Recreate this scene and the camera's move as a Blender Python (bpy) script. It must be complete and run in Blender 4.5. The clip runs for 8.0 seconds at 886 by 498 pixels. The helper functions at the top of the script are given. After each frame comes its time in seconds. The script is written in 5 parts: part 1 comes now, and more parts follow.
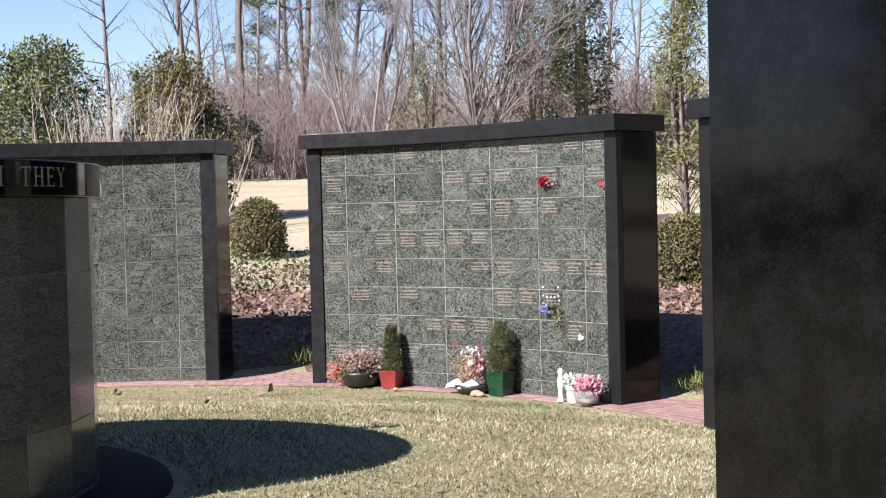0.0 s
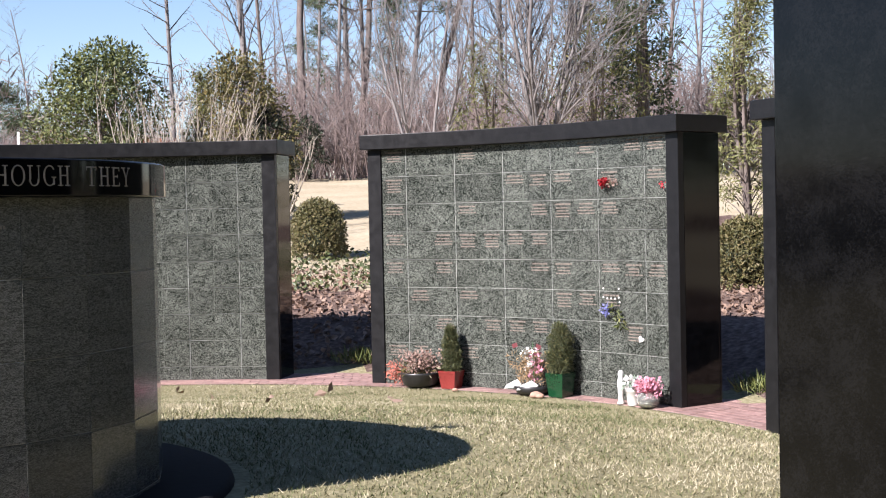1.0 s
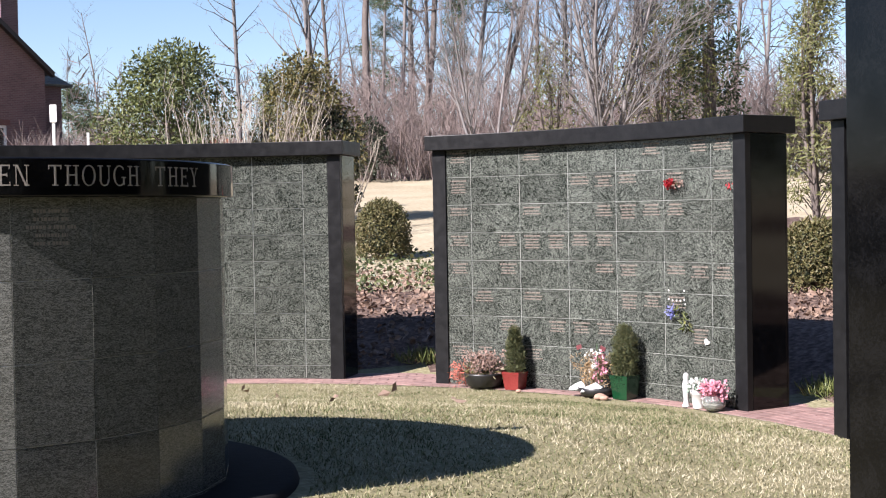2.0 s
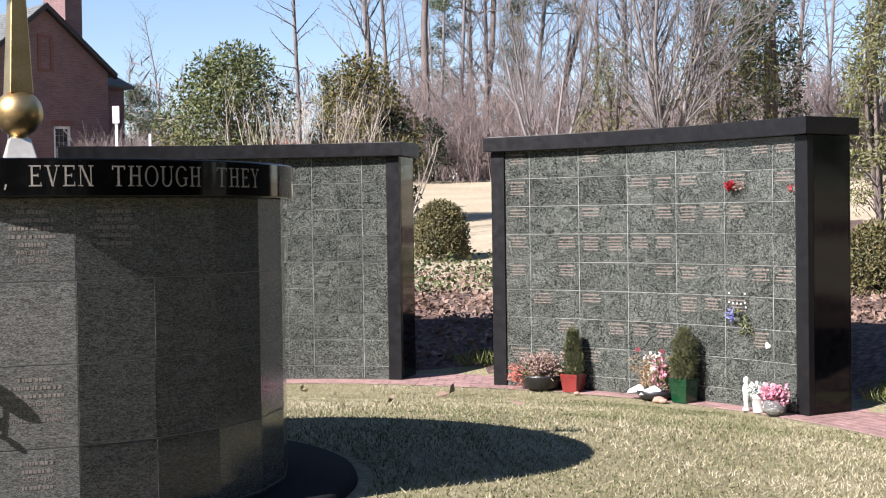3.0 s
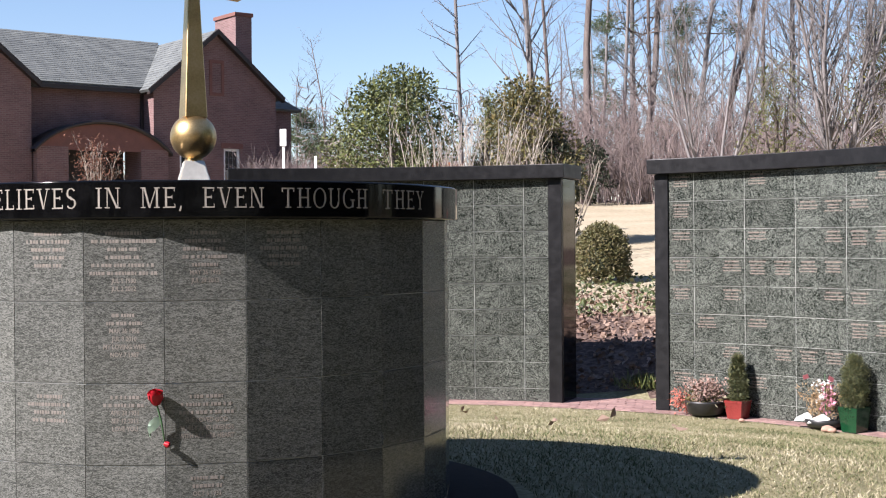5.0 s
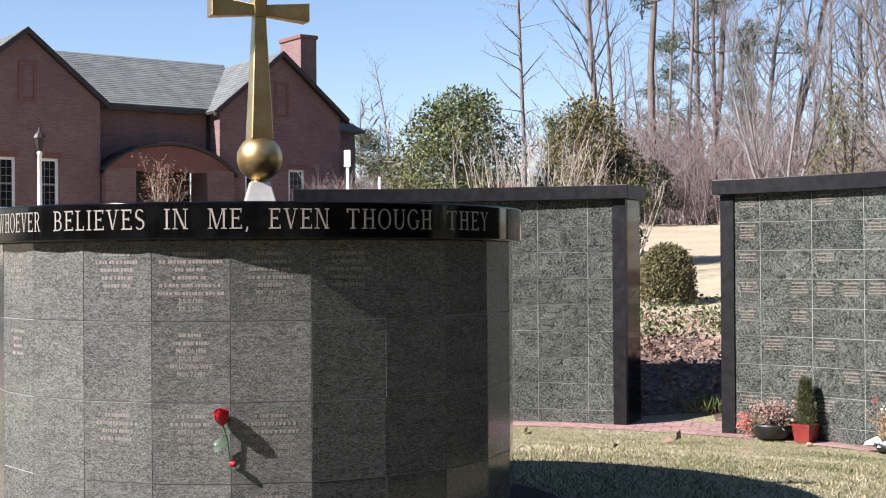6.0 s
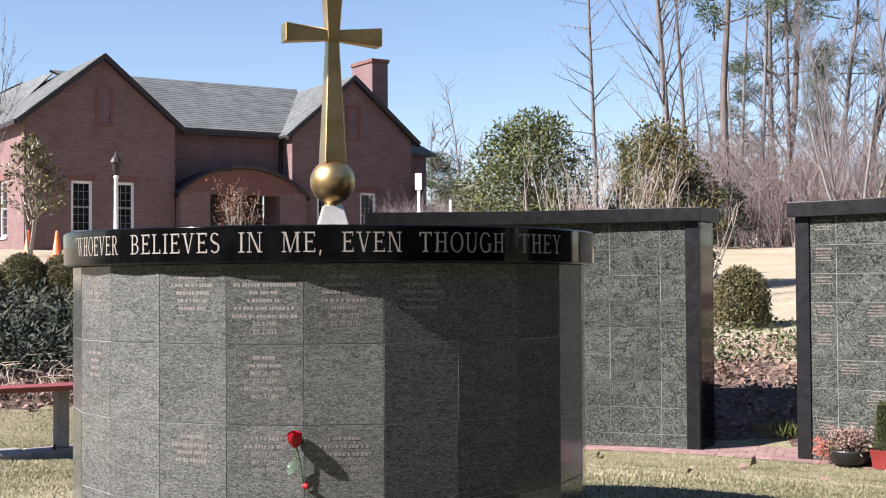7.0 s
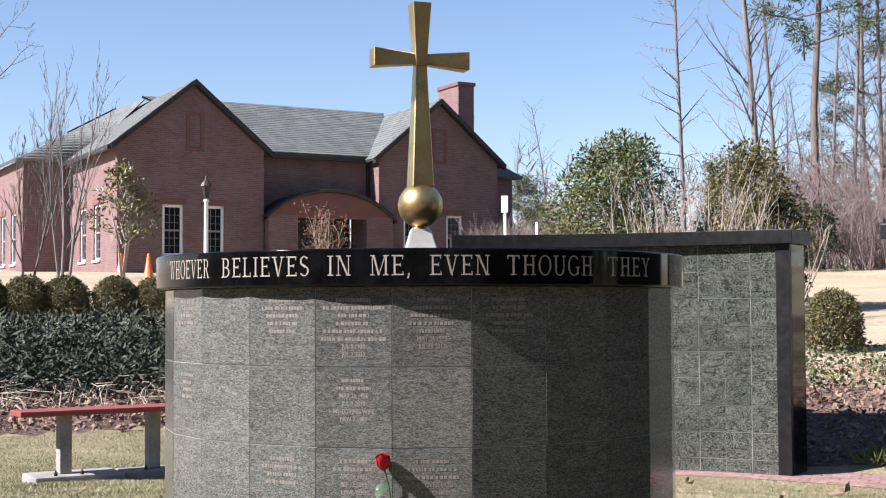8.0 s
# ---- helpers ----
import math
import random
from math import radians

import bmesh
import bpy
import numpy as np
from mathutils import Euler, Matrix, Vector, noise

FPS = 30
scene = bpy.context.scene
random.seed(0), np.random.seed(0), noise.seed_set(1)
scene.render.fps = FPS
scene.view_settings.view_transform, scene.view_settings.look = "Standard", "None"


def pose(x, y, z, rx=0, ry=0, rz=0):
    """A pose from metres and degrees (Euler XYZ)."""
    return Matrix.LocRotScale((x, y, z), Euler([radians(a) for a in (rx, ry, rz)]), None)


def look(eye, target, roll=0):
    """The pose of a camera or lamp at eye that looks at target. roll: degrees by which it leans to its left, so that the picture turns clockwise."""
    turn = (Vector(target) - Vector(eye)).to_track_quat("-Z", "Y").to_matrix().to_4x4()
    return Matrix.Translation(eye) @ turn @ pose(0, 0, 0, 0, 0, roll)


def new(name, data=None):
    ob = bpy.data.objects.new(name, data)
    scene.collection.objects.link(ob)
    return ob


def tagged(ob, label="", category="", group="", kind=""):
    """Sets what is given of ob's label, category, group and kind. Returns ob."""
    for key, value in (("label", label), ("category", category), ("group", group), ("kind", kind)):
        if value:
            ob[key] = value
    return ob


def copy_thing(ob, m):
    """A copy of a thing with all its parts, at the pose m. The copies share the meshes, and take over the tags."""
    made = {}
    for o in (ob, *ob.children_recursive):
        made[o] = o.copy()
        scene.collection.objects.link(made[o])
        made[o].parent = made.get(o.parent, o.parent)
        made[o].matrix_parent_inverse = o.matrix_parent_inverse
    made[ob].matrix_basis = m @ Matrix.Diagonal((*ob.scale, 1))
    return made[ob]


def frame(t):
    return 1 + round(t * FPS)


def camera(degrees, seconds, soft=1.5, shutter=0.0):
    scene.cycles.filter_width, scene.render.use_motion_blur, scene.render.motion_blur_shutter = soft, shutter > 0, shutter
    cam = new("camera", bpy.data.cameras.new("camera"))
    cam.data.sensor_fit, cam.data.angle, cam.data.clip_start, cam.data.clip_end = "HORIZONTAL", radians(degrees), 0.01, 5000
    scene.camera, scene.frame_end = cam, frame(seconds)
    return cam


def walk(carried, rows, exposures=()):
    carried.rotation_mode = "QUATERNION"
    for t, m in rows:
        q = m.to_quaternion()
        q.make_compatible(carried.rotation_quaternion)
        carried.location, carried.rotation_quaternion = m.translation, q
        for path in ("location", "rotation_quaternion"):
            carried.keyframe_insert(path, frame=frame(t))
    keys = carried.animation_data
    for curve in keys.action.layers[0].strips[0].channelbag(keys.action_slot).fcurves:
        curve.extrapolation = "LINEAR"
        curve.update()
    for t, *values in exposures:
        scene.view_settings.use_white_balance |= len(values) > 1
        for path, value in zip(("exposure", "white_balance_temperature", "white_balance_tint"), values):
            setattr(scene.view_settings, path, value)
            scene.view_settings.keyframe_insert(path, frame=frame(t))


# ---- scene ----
cam = camera(36.28, 8.0, soft=1.15)
PATH = [
    (0, (0.0211, 0.1193, 1.7296), (0.4374, 2.0746, 1.6723), -1.38),
    (0.5, (0.0189, 0.1197, 1.7296), (0.3915, 2.0839, 1.6731), -1.3),
    (1, (0.0167, 0.1201, 1.7297), (0.3467, 2.0919, 1.6755), -1.2),
    (1.5, (0.0142, 0.1205, 1.7298), (0.2943, 2.1001, 1.6773), -1.1),
    (3, (0.0077, 0.1212, 1.73), (0.1592, 2.1149, 1.6821), -0.82),
    (3.5, (0.005, 0.1214, 1.7302), (0.1026, 2.1185, 1.6865), -0.7),
    (4, (0.0023, 0.1215, 1.7308), (0.0482, 2.1207, 1.6972), -0.61),
    (4.5, (-0.0012, 0.1215, 1.7312), (-0.0251, 2.1212, 1.7067), -0.54),
    (6, (-0.009, 0.1211, 1.7334), (-0.1866, 2.1131, 1.7516), -0.37),
    (6.5, (-0.0114, 0.1209, 1.7343), (-0.2357, 2.1079, 1.7695), -0.35),
    (7, (-0.0143, 0.1205, 1.7351), (-0.2956, 2.0999, 1.7875), -0.33),
    (7.5, (-0.0177, 0.1199, 1.7361), (-0.3664, 2.088, 1.8076), -0.26),
    (8, (-0.0206, 0.1193, 1.7369), (-0.4268, 2.0757, 1.8234), -0.25),
]
walk(cam, [(t, look(eye, target, roll)) for t, eye, target, roll in PATH], exposures=[(0.0, 1.57, 6200, 19), (8.0, 1.57, 6200, 19)])

# ---- world, sun, exposure ----
SUN_EL, SUN_FROM = 39.0, 237.2          # elevation; compass bearing of the sun from +y, clockwise
world = bpy.data.worlds.new("sky")
scene.world = world
world.use_nodes = True
sky = world.node_tree.nodes.new("ShaderNodeTexSky")
sky.sky_type, sky.sun_disc = "NISHITA", False
sky.sun_elevation, sky.sun_rotation = radians(SUN_EL), radians(SUN_FROM)
sky.air_density, sky.dust_density, sky.ozone_density = 1.0, 0.0, 2.2
background = world.node_tree.nodes["Background"]
background.inputs["Strength"].default_value = 0.0535
world.node_tree.links.new(sky.outputs["Color"], background.inputs["Color"])
sun = new("sun", bpy.data.lights.new("sun", "SUN"))
sun.data.energy, sun.data.angle, sun.data.color = 4.8, radians(0.55), (1.0, 0.95, 0.88)
to_sun = Vector((math.sin(radians(SUN_FROM)) * math.cos(radians(SUN_EL)), math.cos(radians(SUN_FROM)) * math.cos(radians(SUN_EL)), math.sin(radians(SUN_EL))))
sun.matrix_world = look(to_sun * 50, (0, 0, 0))


# ---- materials ----
def mat(name, colors, scale=8.0, rough=0.7, bump=0.2, metal=0.0, fine=60.0, stretch=(1, 1, 1), spec=0.5, per="", fine_mix=0.35, coat=0.0, bump_at=0.01):
    """A procedural surface: colours laid out by coarse noise, broken by fine noise, with fine relief. per: 'object' or 'island' shifts it piece by piece."""
    m = bpy.data.materials.new(name)
    m.use_nodes = True
    n, l = m.node_tree.nodes, m.node_tree.links
    b = n["Principled BSDF"]
    b.inputs["Metallic"].default_value, b.inputs["Specular IOR Level"].default_value = metal, spec
    b.inputs["Coat Weight"].default_value = coat
    tc, mp = n.new("ShaderNodeTexCoord"), n.new("ShaderNodeMapping")
    mp.inputs["Scale"].default_value = stretch
    l.new(tc.outputs["Object"], mp.inputs["Vector"])
    where = mp.outputs["Vector"]
    chance = None
    if per:
        chance = n.new("ShaderNodeObjectInfo").outputs["Random"] if per == "object" else n.new("ShaderNodeNewGeometry").outputs["Random Per Island"]
        mul, add = n.new("ShaderNodeMath"), n.new("ShaderNodeVectorMath")
        mul.operation, add.operation = "MULTIPLY", "ADD"
        mul.inputs[1].default_value = 37.0
        l.new(chance, mul.inputs[0])
        l.new(where, add.inputs[0])
        l.new(mul.outputs[0], add.inputs[1])
        where = add.outputs[0]
    big, small = n.new("ShaderNodeTexNoise"), n.new("ShaderNodeTexNoise")
    big.inputs["Scale"].default_value, big.inputs["Detail"].default_value = scale, 4
    small.inputs["Scale"].default_value, small.inputs["Detail"].default_value = fine, 3
    l.new(where, big.inputs["Vector"])
    l.new(where, small.inputs["Vector"])
    mix = n.new("ShaderNodeMix")
    mix.inputs["Factor"].default_value = fine_mix
    l.new(big.outputs["Fac"], mix.inputs["A"])
    l.new(small.outputs["Fac"], mix.inputs["B"])
    ramp = n.new("ShaderNodeValToRGB")
    while len(ramp.color_ramp.elements) < len(colors):
        ramp.color_ramp.elements.new(0.5)
    for i, (e, c) in enumerate(zip(ramp.color_ramp.elements, colors)):
        e.position, e.color = 0.32 + 0.36 * i / max(1, len(colors) - 1), (*c, 1)
    l.new(mix.outputs["Result"], ramp.inputs["Fac"])
    out = ramp.outputs["Color"]
    if per:
        hsv, rng = n.new("ShaderNodeHueSaturation"), n.new("ShaderNodeMapRange")
        rng.inputs["To Min"].default_value, rng.inputs["To Max"].default_value = 0.8, 1.2
        l.new(chance, rng.inputs["Value"])
        l.new(rng.outputs["Result"], hsv.inputs["Value"])
        l.new(out, hsv.inputs["Color"])
        out = hsv.outputs["Color"]
    l.new(out, b.inputs["Base Color"])
    rr = n.new("ShaderNodeMapRange")
    rr.inputs["To Min"].default_value, rr.inputs["To Max"].default_value = max(0.0, rough * 0.8), min(1.0, rough * 1.2)
    l.new(big.outputs["Fac"], rr.inputs["Value"])
    l.new(rr.outputs["Result"], b.inputs["Roughness"])
    if bump:
        bp = n.new("ShaderNodeBump")
        bp.inputs["Strength"].default_value, bp.inputs["Distance"].default_value = bump, bump_at
        l.new(mix.outputs["Result"], bp.inputs["Height"])
        l.new(bp.outputs["Normal"], b.inputs["Normal"])
    return m


def brick_mat(name, tones, mortar, width=0.21, height=0.07):
    """Brickwork for a far wall, courses level in the object's own frame, along x on one face and y on the other."""
    m = bpy.data.materials.new(name)
    m.use_nodes = True
    n, l = m.node_tree.nodes, m.node_tree.links
    b = n["Principled BSDF"]
    b.inputs["Roughness"].default_value = 0.9
    tc, sep, add, com = (n.new("ShaderNode" + k) for k in ("TexCoord", "SeparateXYZ", "Math", "CombineXYZ"))
    l.new(tc.outputs["Object"], sep.inputs[0])
    l.new(sep.outputs["X"], add.inputs[0])
    l.new(sep.outputs["Y"], add.inputs[1])
    l.new(add.outputs[0], com.inputs["X"])
    l.new(sep.outputs["Z"], com.inputs["Y"])
    br = n.new("ShaderNodeTexBrick")
    br.inputs["Scale"].default_value, br.inputs["Brick Width"].default_value, br.inputs["Row Height"].default_value = 1.0, width, height
    br.inputs["Mortar Size"].default_value = 0.008
    br.inputs["Color1"].default_value, br.inputs["Color2"].default_value, br.inputs["Mortar"].default_value = (*tones[0], 1), (*tones[1], 1), (*mortar, 1)
    l.new(com.outputs[0], br.inputs["Vector"])
    noise_, hsv, rng = n.new("ShaderNodeTexNoise"), n.new("ShaderNodeHueSaturation"), n.new("ShaderNodeMapRange")
    noise_.inputs["Scale"].default_value = 1.3
    noise_.inputs["Detail"].default_value = 8
    rng.inputs["To Min"].default_value, rng.inputs["To Max"].default_value = 0.65, 1.35
    l.new(tc.outputs["Object"], noise_.inputs["Vector"])
    l.new(noise_.outputs["Fac"], rng.inputs["Value"])
    l.new(rng.outputs["Result"], hsv.inputs["Value"])
    l.new(br.outputs["Color"], hsv.inputs["Color"])
    l.new(hsv.outputs["Color"], b.inputs["Base Color"])
    bp = n.new("ShaderNodeBump")
    bp.inputs["Strength"].default_value, bp.inputs["Distance"].default_value = 0.4, 0.01
    bp.invert = True
    l.new(br.outputs["Fac"], bp.inputs["Height"])
    l.new(bp.outputs["Normal"], b.inputs["Normal"])
    return m


def granite_mat(name, dark, mid, light, grain=55.0, rough=0.3, stretch=(1, 1, 1), spec=0.5, clouds=0.25):
    """Polished granite: crystals of three tones with cloudy patches, shifted slab by slab."""
    m = bpy.data.materials.new(name)
    m.use_nodes = True
    n, l = m.node_tree.nodes, m.node_tree.links
    b = n["Principled BSDF"]
    b.inputs["Specular IOR Level"].default_value = spec
    tc, mp, add, mul, info = (n.new("ShaderNode" + k) for k in ("TexCoord", "Mapping", "VectorMath", "Math", "ObjectInfo"))
    mul.operation, mul.inputs[1].default_value = "MULTIPLY", 53.0
    l.new(info.outputs["Random"], mul.inputs[0])
    l.new(tc.outputs["Object"], add.inputs[0])
    l.new(mul.outputs[0], add.inputs[1])
    mp.inputs["Scale"].default_value = stretch
    l.new(add.outputs[0], mp.inputs["Vector"])
    crystal, cloud, speck = (n.new("ShaderNodeTexNoise") for _ in range(3))
    for node, s, d in ((crystal, grain, 3.0), (cloud, grain / 9, 3.0), (speck, grain * 2.6, 2.0)):
        node.inputs["Scale"].default_value, node.inputs["Detail"].default_value = s, d
        l.new(mp.outputs["Vector"], node.inputs["Vector"])
    crystal.inputs["Distortion"].default_value = 1.5
    m1, m2 = n.new("ShaderNodeMix"), n.new("ShaderNodeMix")
    m1.inputs["Factor"].default_value, m2.inputs["Factor"].default_value = 0.3, clouds
    l.new(crystal.outputs["Fac"], m1.inputs["A"])
    l.new(speck.outputs["Fac"], m1.inputs["B"])
    l.new(m1.outputs["Result"], m2.inputs["A"])
    l.new(cloud.outputs["Fac"], m2.inputs["B"])
    ramp = n.new("ShaderNodeValToRGB")
    ramp.color_ramp.elements.new(0.5)
    for e, p, c in zip(ramp.color_ramp.elements, (0.43, 0.495, 0.57), (dark, mid, light)):
        e.position, e.color = p, (*c, 1)
    l.new(m2.outputs["Result"], ramp.inputs["Fac"])
    hsv, rng = n.new("ShaderNodeHueSaturation"), n.new("ShaderNodeMapRange")
    rng.inputs["To Min"].default_value, rng.inputs["To Max"].default_value = 0.86, 1.16
    l.new(info.outputs["Random"], rng.inputs["Value"])
    l.new(rng.outputs["Result"], hsv.inputs["Value"])
    l.new(ramp.outputs["Color"], hsv.inputs["Color"])
    l.new(hsv.outputs["Color"], b.inputs["Base Color"])
    rr = n.new("ShaderNodeMapRange")
    rr.inputs["To Min"].default_value, rr.inputs["To Max"].default_value = rough * 0.7, rough * 1.3
    l.new(cloud.outputs["Fac"], rr.inputs["Value"])
    l.new(rr.outputs["Result"], b.inputs["Roughness"])
    return m


NICHE = granite_mat("green_granite", (0.0085, 0.0110, 0.0088), (0.0365, 0.0410, 0.0350), (0.125, 0.132, 0.115), grain=64, rough=0.2, stretch=(1, 1, 1.3), clouds=0.12, spec=0.4)
DRUM_NICHE = granite_mat("grey_green_granite", (0.0375, 0.0400, 0.0360), (0.077, 0.0795, 0.0725), (0.145, 0.147, 0.135), grain=150, rough=0.12, stretch=(0.5, 1, 1.7), clouds=0.1, spec=0.3)
BLACK = granite_mat("black_polished_granite", (0.0016, 0.0016, 0.0018), (0.0026, 0.0026, 0.0028), (0.005, 0.005, 0.0054), grain=140, rough=0.08, clouds=0.4, spec=0.25)
HONED = granite_mat("dark_honed_granite", (0.0052, 0.0052, 0.0057), (0.0072, 0.0072, 0.0078), (0.0108, 0.0108, 0.0114), grain=120, rough=0.4, spec=0.25)
GROUT = mat("pale_joint_mortar", [(0.24, 0.25, 0.235), (0.36, 0.37, 0.35)], 20, 0.9, 0.3)
PLINTH = mat("dark_rough_granite", [(0.0055, 0.0055, 0.006), (0.012, 0.012, 0.013)], 20, 0.95, 0.2, spec=0.1)
LETTER = mat("tan_engraving", [(0.130, 0.100, 0.082), (0.205, 0.165, 0.137)], 60, 0.8, 0.0)
DRUM_LETTER = mat("pale_engraving", [(0.128, 0.112, 0.096), (0.195, 0.173, 0.150)], 60, 0.8, 0.0)
CAP_LETTER = mat("warm_white_paint", [(0.22, 0.195, 0.165), (0.30, 0.275, 0.24)], 60, 0.8, 0.1, spec=0.1)
PAVER = mat("red_brick_paver", [(0.167, 0.095, 0.0821), (0.228, 0.137, 0.12), (0.289, 0.194, 0.171)], 14, 0.9, 0.4, per="object")
PAVER_FAR = mat("red_brick_paver_joined", [(0.167, 0.095, 0.0821), (0.228, 0.137, 0.12), (0.289, 0.194, 0.171)], 14, 0.9, 0.4, per="island")
SAND = mat("sandy_joint", [(0.152, 0.122, 0.0988), (0.243, 0.205, 0.167)], 30, 1.0, 0.4)


def grass_mat():
    """Dormant turf: green and straw patches at two sizes, each blade with a tone of its own."""
    m = bpy.data.materials.new("dormant_grass_blade")
    m.use_nodes = True
    n, l = m.node_tree.nodes, m.node_tree.links
    b = n["Principled BSDF"]
    b.inputs["Roughness"].default_value, b.inputs["Specular IOR Level"].default_value = 0.7, 0.25
    tc, geo = n.new("ShaderNodeTexCoord"), n.new("ShaderNodeNewGeometry")
    total = None
    for scale, weight in ((0.55, 0.9), (2.6, 0.55)):
        tex, mul = n.new("ShaderNodeTexNoise"), n.new("ShaderNodeMath")
        tex.inputs["Scale"].default_value, tex.inputs["Detail"].default_value = scale, 3
        mul.operation, mul.inputs[1].default_value = "MULTIPLY", weight
        l.new(tc.outputs["Object"], tex.inputs["Vector"])
        l.new(tex.outputs["Fac"], mul.inputs[0])
        total = add_values(n, l, total, mul.outputs[0])
    one = n.new("ShaderNodeMath")
    one.operation, one.inputs[1].default_value = "MULTIPLY", 0.5
    l.new(geo.outputs["Random Per Island"], one.inputs[0])
    total = add_values(n, l, total, one.outputs[0])
    ramp = n.new("ShaderNodeValToRGB")
    for _ in range(2):
        ramp.color_ramp.elements.new(0.5)
    for e, p, c in zip(ramp.color_ramp.elements, (0.62, 0.86, 1.06, 1.28), ((0.048, 0.066, 0.022), (0.120, 0.128, 0.056), (0.245, 0.215, 0.128), (0.40, 0.36, 0.255))):
        e.position, e.color = min(1.0, p / 1.28), (*c, 1)
    half = n.new("ShaderNodeMath")
    half.operation, half.inputs[1].default_value = "DIVIDE", 1.28
    l.new(total, half.inputs[0])
    l.new(half.outputs[0], ramp.inputs["Fac"])
    l.new(ramp.outputs["Color"], b.inputs["Base Color"])
    return m


def add_values(n, l, a, b):
    if a is None:
        return b
    node = n.new("ShaderNodeMath")
    l.new(a, node.inputs[0])
    l.new(b, node.inputs[1])
    return node.outputs[0]


GRASS = grass_mat()
BRASS = mat("brushed_gold_metal", [(0.46, 0.305, 0.125), (0.60, 0.415, 0.185), (0.70, 0.52, 0.28)], 9, 0.38, 0.05, metal=1.0, fine=120)
PALE_BRASS = mat("pale_weathered_metal", [(0.62, 0.58, 0.48), (0.78, 0.74, 0.64)], 12, 0.45, 0.1, metal=0.7)
BRICKS = brick_mat("red_brickwork", ((0.130, 0.0720, 0.0675), (0.176, 0.0980, 0.0925)), (0.195, 0.142, 0.130))
ROOF = mat("grey_green_slate", [(0.057, 0.0623, 0.0608), (0.0912, 0.0988, 0.095), (0.125, 0.133, 0.125)], 2.0, 0.85, 0.5, fine=14, stretch=(1, 1, 1), per="island")
TRIM_DARK = mat("dark_bronze_trim", [(0.0152, 0.0106, 0.00912), (0.0304, 0.0213, 0.0182)], 5, 0.5, 0.05)
WHITE = mat("white_paint", [(0.66, 0.66, 0.64), (0.8, 0.8, 0.78)], 6, 0.5, 0.05)
ORANGE = mat("orange_plastic", [(0.75, 0.12, 0.02), (0.85, 0.18, 0.04)], 6, 0.5, 0.05)
BARK = mat("grey_bark", [(0.080, 0.072, 0.069), (0.150, 0.136, 0.130), (0.225, 0.205, 0.195)], 3, 0.95, 0.6, fine=30, stretch=(1, 1, 0.3))
BARK_BROWN = mat("brown_bark", [(0.060, 0.046, 0.039), (0.118, 0.094, 0.082), (0.185, 0.152, 0.134)], 3, 0.95, 0.6, fine=30, stretch=(1, 1, 0.3))
BARK_PALE = mat("pale_smooth_bark", [(0.215, 0.180, 0.145), (0.330, 0.288, 0.238), (0.415, 0.372, 0.312)], 3, 0.85, 0.3, fine=20, stretch=(1, 1, 0.3))
LEAF_GREEN = mat("broad_evergreen_leaf", [(0.020, 0.032, 0.008), (0.070, 0.088, 0.020), (0.20, 0.20, 0.06)], 0.9, 0.6, 0.0, per="island", fine=4)
LEAF_OLIVE = mat("olive_bronze_leaf", [(0.026, 0.034, 0.010), (0.092, 0.084, 0.024), (0.23, 0.165, 0.055)], 0.9, 0.5, 0.0, per="island", fine=4)
LEAF_RUST = mat("rusty_leaf", [(0.076, 0.0266, 0.0152), (0.144, 0.057, 0.0304), (0.205, 0.0912, 0.0456)], 0.9, 0.7, 0.0, per="island", fine=4)
LEAF_CEDAR = mat("yellow_green_cedar", [(0.0456, 0.057, 0.0152), (0.11, 0.114, 0.0342), (0.182, 0.167, 0.0608)], 0.8, 0.7, 0.0, per="island", fine=4)
LEAF_PINE = mat("pine_needle_clump", [(0.019, 0.0342, 0.0122), (0.0456, 0.0646, 0.0228), (0.0836, 0.0988, 0.038)], 0.8, 0.7, 0.0, per="island", fine=4)
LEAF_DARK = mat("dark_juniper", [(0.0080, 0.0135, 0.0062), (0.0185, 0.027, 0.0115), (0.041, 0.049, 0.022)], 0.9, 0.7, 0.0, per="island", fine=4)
LEAF_IVY = mat("ivy_leaf", [(0.022, 0.034, 0.010), (0.058, 0.074, 0.022), (0.125, 0.120, 0.048)], 1.5, 0.5, 0.0, per="island", fine=5)
LEAF_BOX = mat("clipped_boxwood_leaf", [(0.0418, 0.0494, 0.0137), (0.0988, 0.0912, 0.0304), (0.182, 0.129, 0.0608)], 3.0, 0.6, 0.0, per="island", fine=9)


# ---- mesh helpers ----
def mesh(name, verts, faces, material, smooth=False):
    me = bpy.data.meshes.new(name)
    me.from_pydata([tuple(v) for v in verts], [], faces)
    me.materials.append(material)
    if smooth:
        me.polygons.foreach_set("use_smooth", [True] * len(me.polygons))
    me.update()
    return me


def from_bm(name, bm, material, smooth=False):
    me = bpy.data.meshes.new(name)
    bmesh.ops.recalc_face_normals(bm, faces=bm.faces)
    bm.to_mesh(me)
    bm.free()
    me.materials.append(material)
    if smooth:
        me.polygons.foreach_set("use_smooth", [True] * len(me.polygons))
    return me


def thing(name, m, label, category, group="", kind=""):
    ob = new(name)
    ob.empty_display_size = 0.1
    ob.matrix_world = m
    return tagged(ob, label, category, group, kind)


def put(name, me, parent=None, m=None, label="", kind=""):
    """Links a mesh as one object, under a parent (m is then in the parent's frame)."""
    ob = new(name, me)
    ob.parent = parent
    if m is not None:
        ob.matrix_basis = m
    return tagged(ob, label, kind=kind)


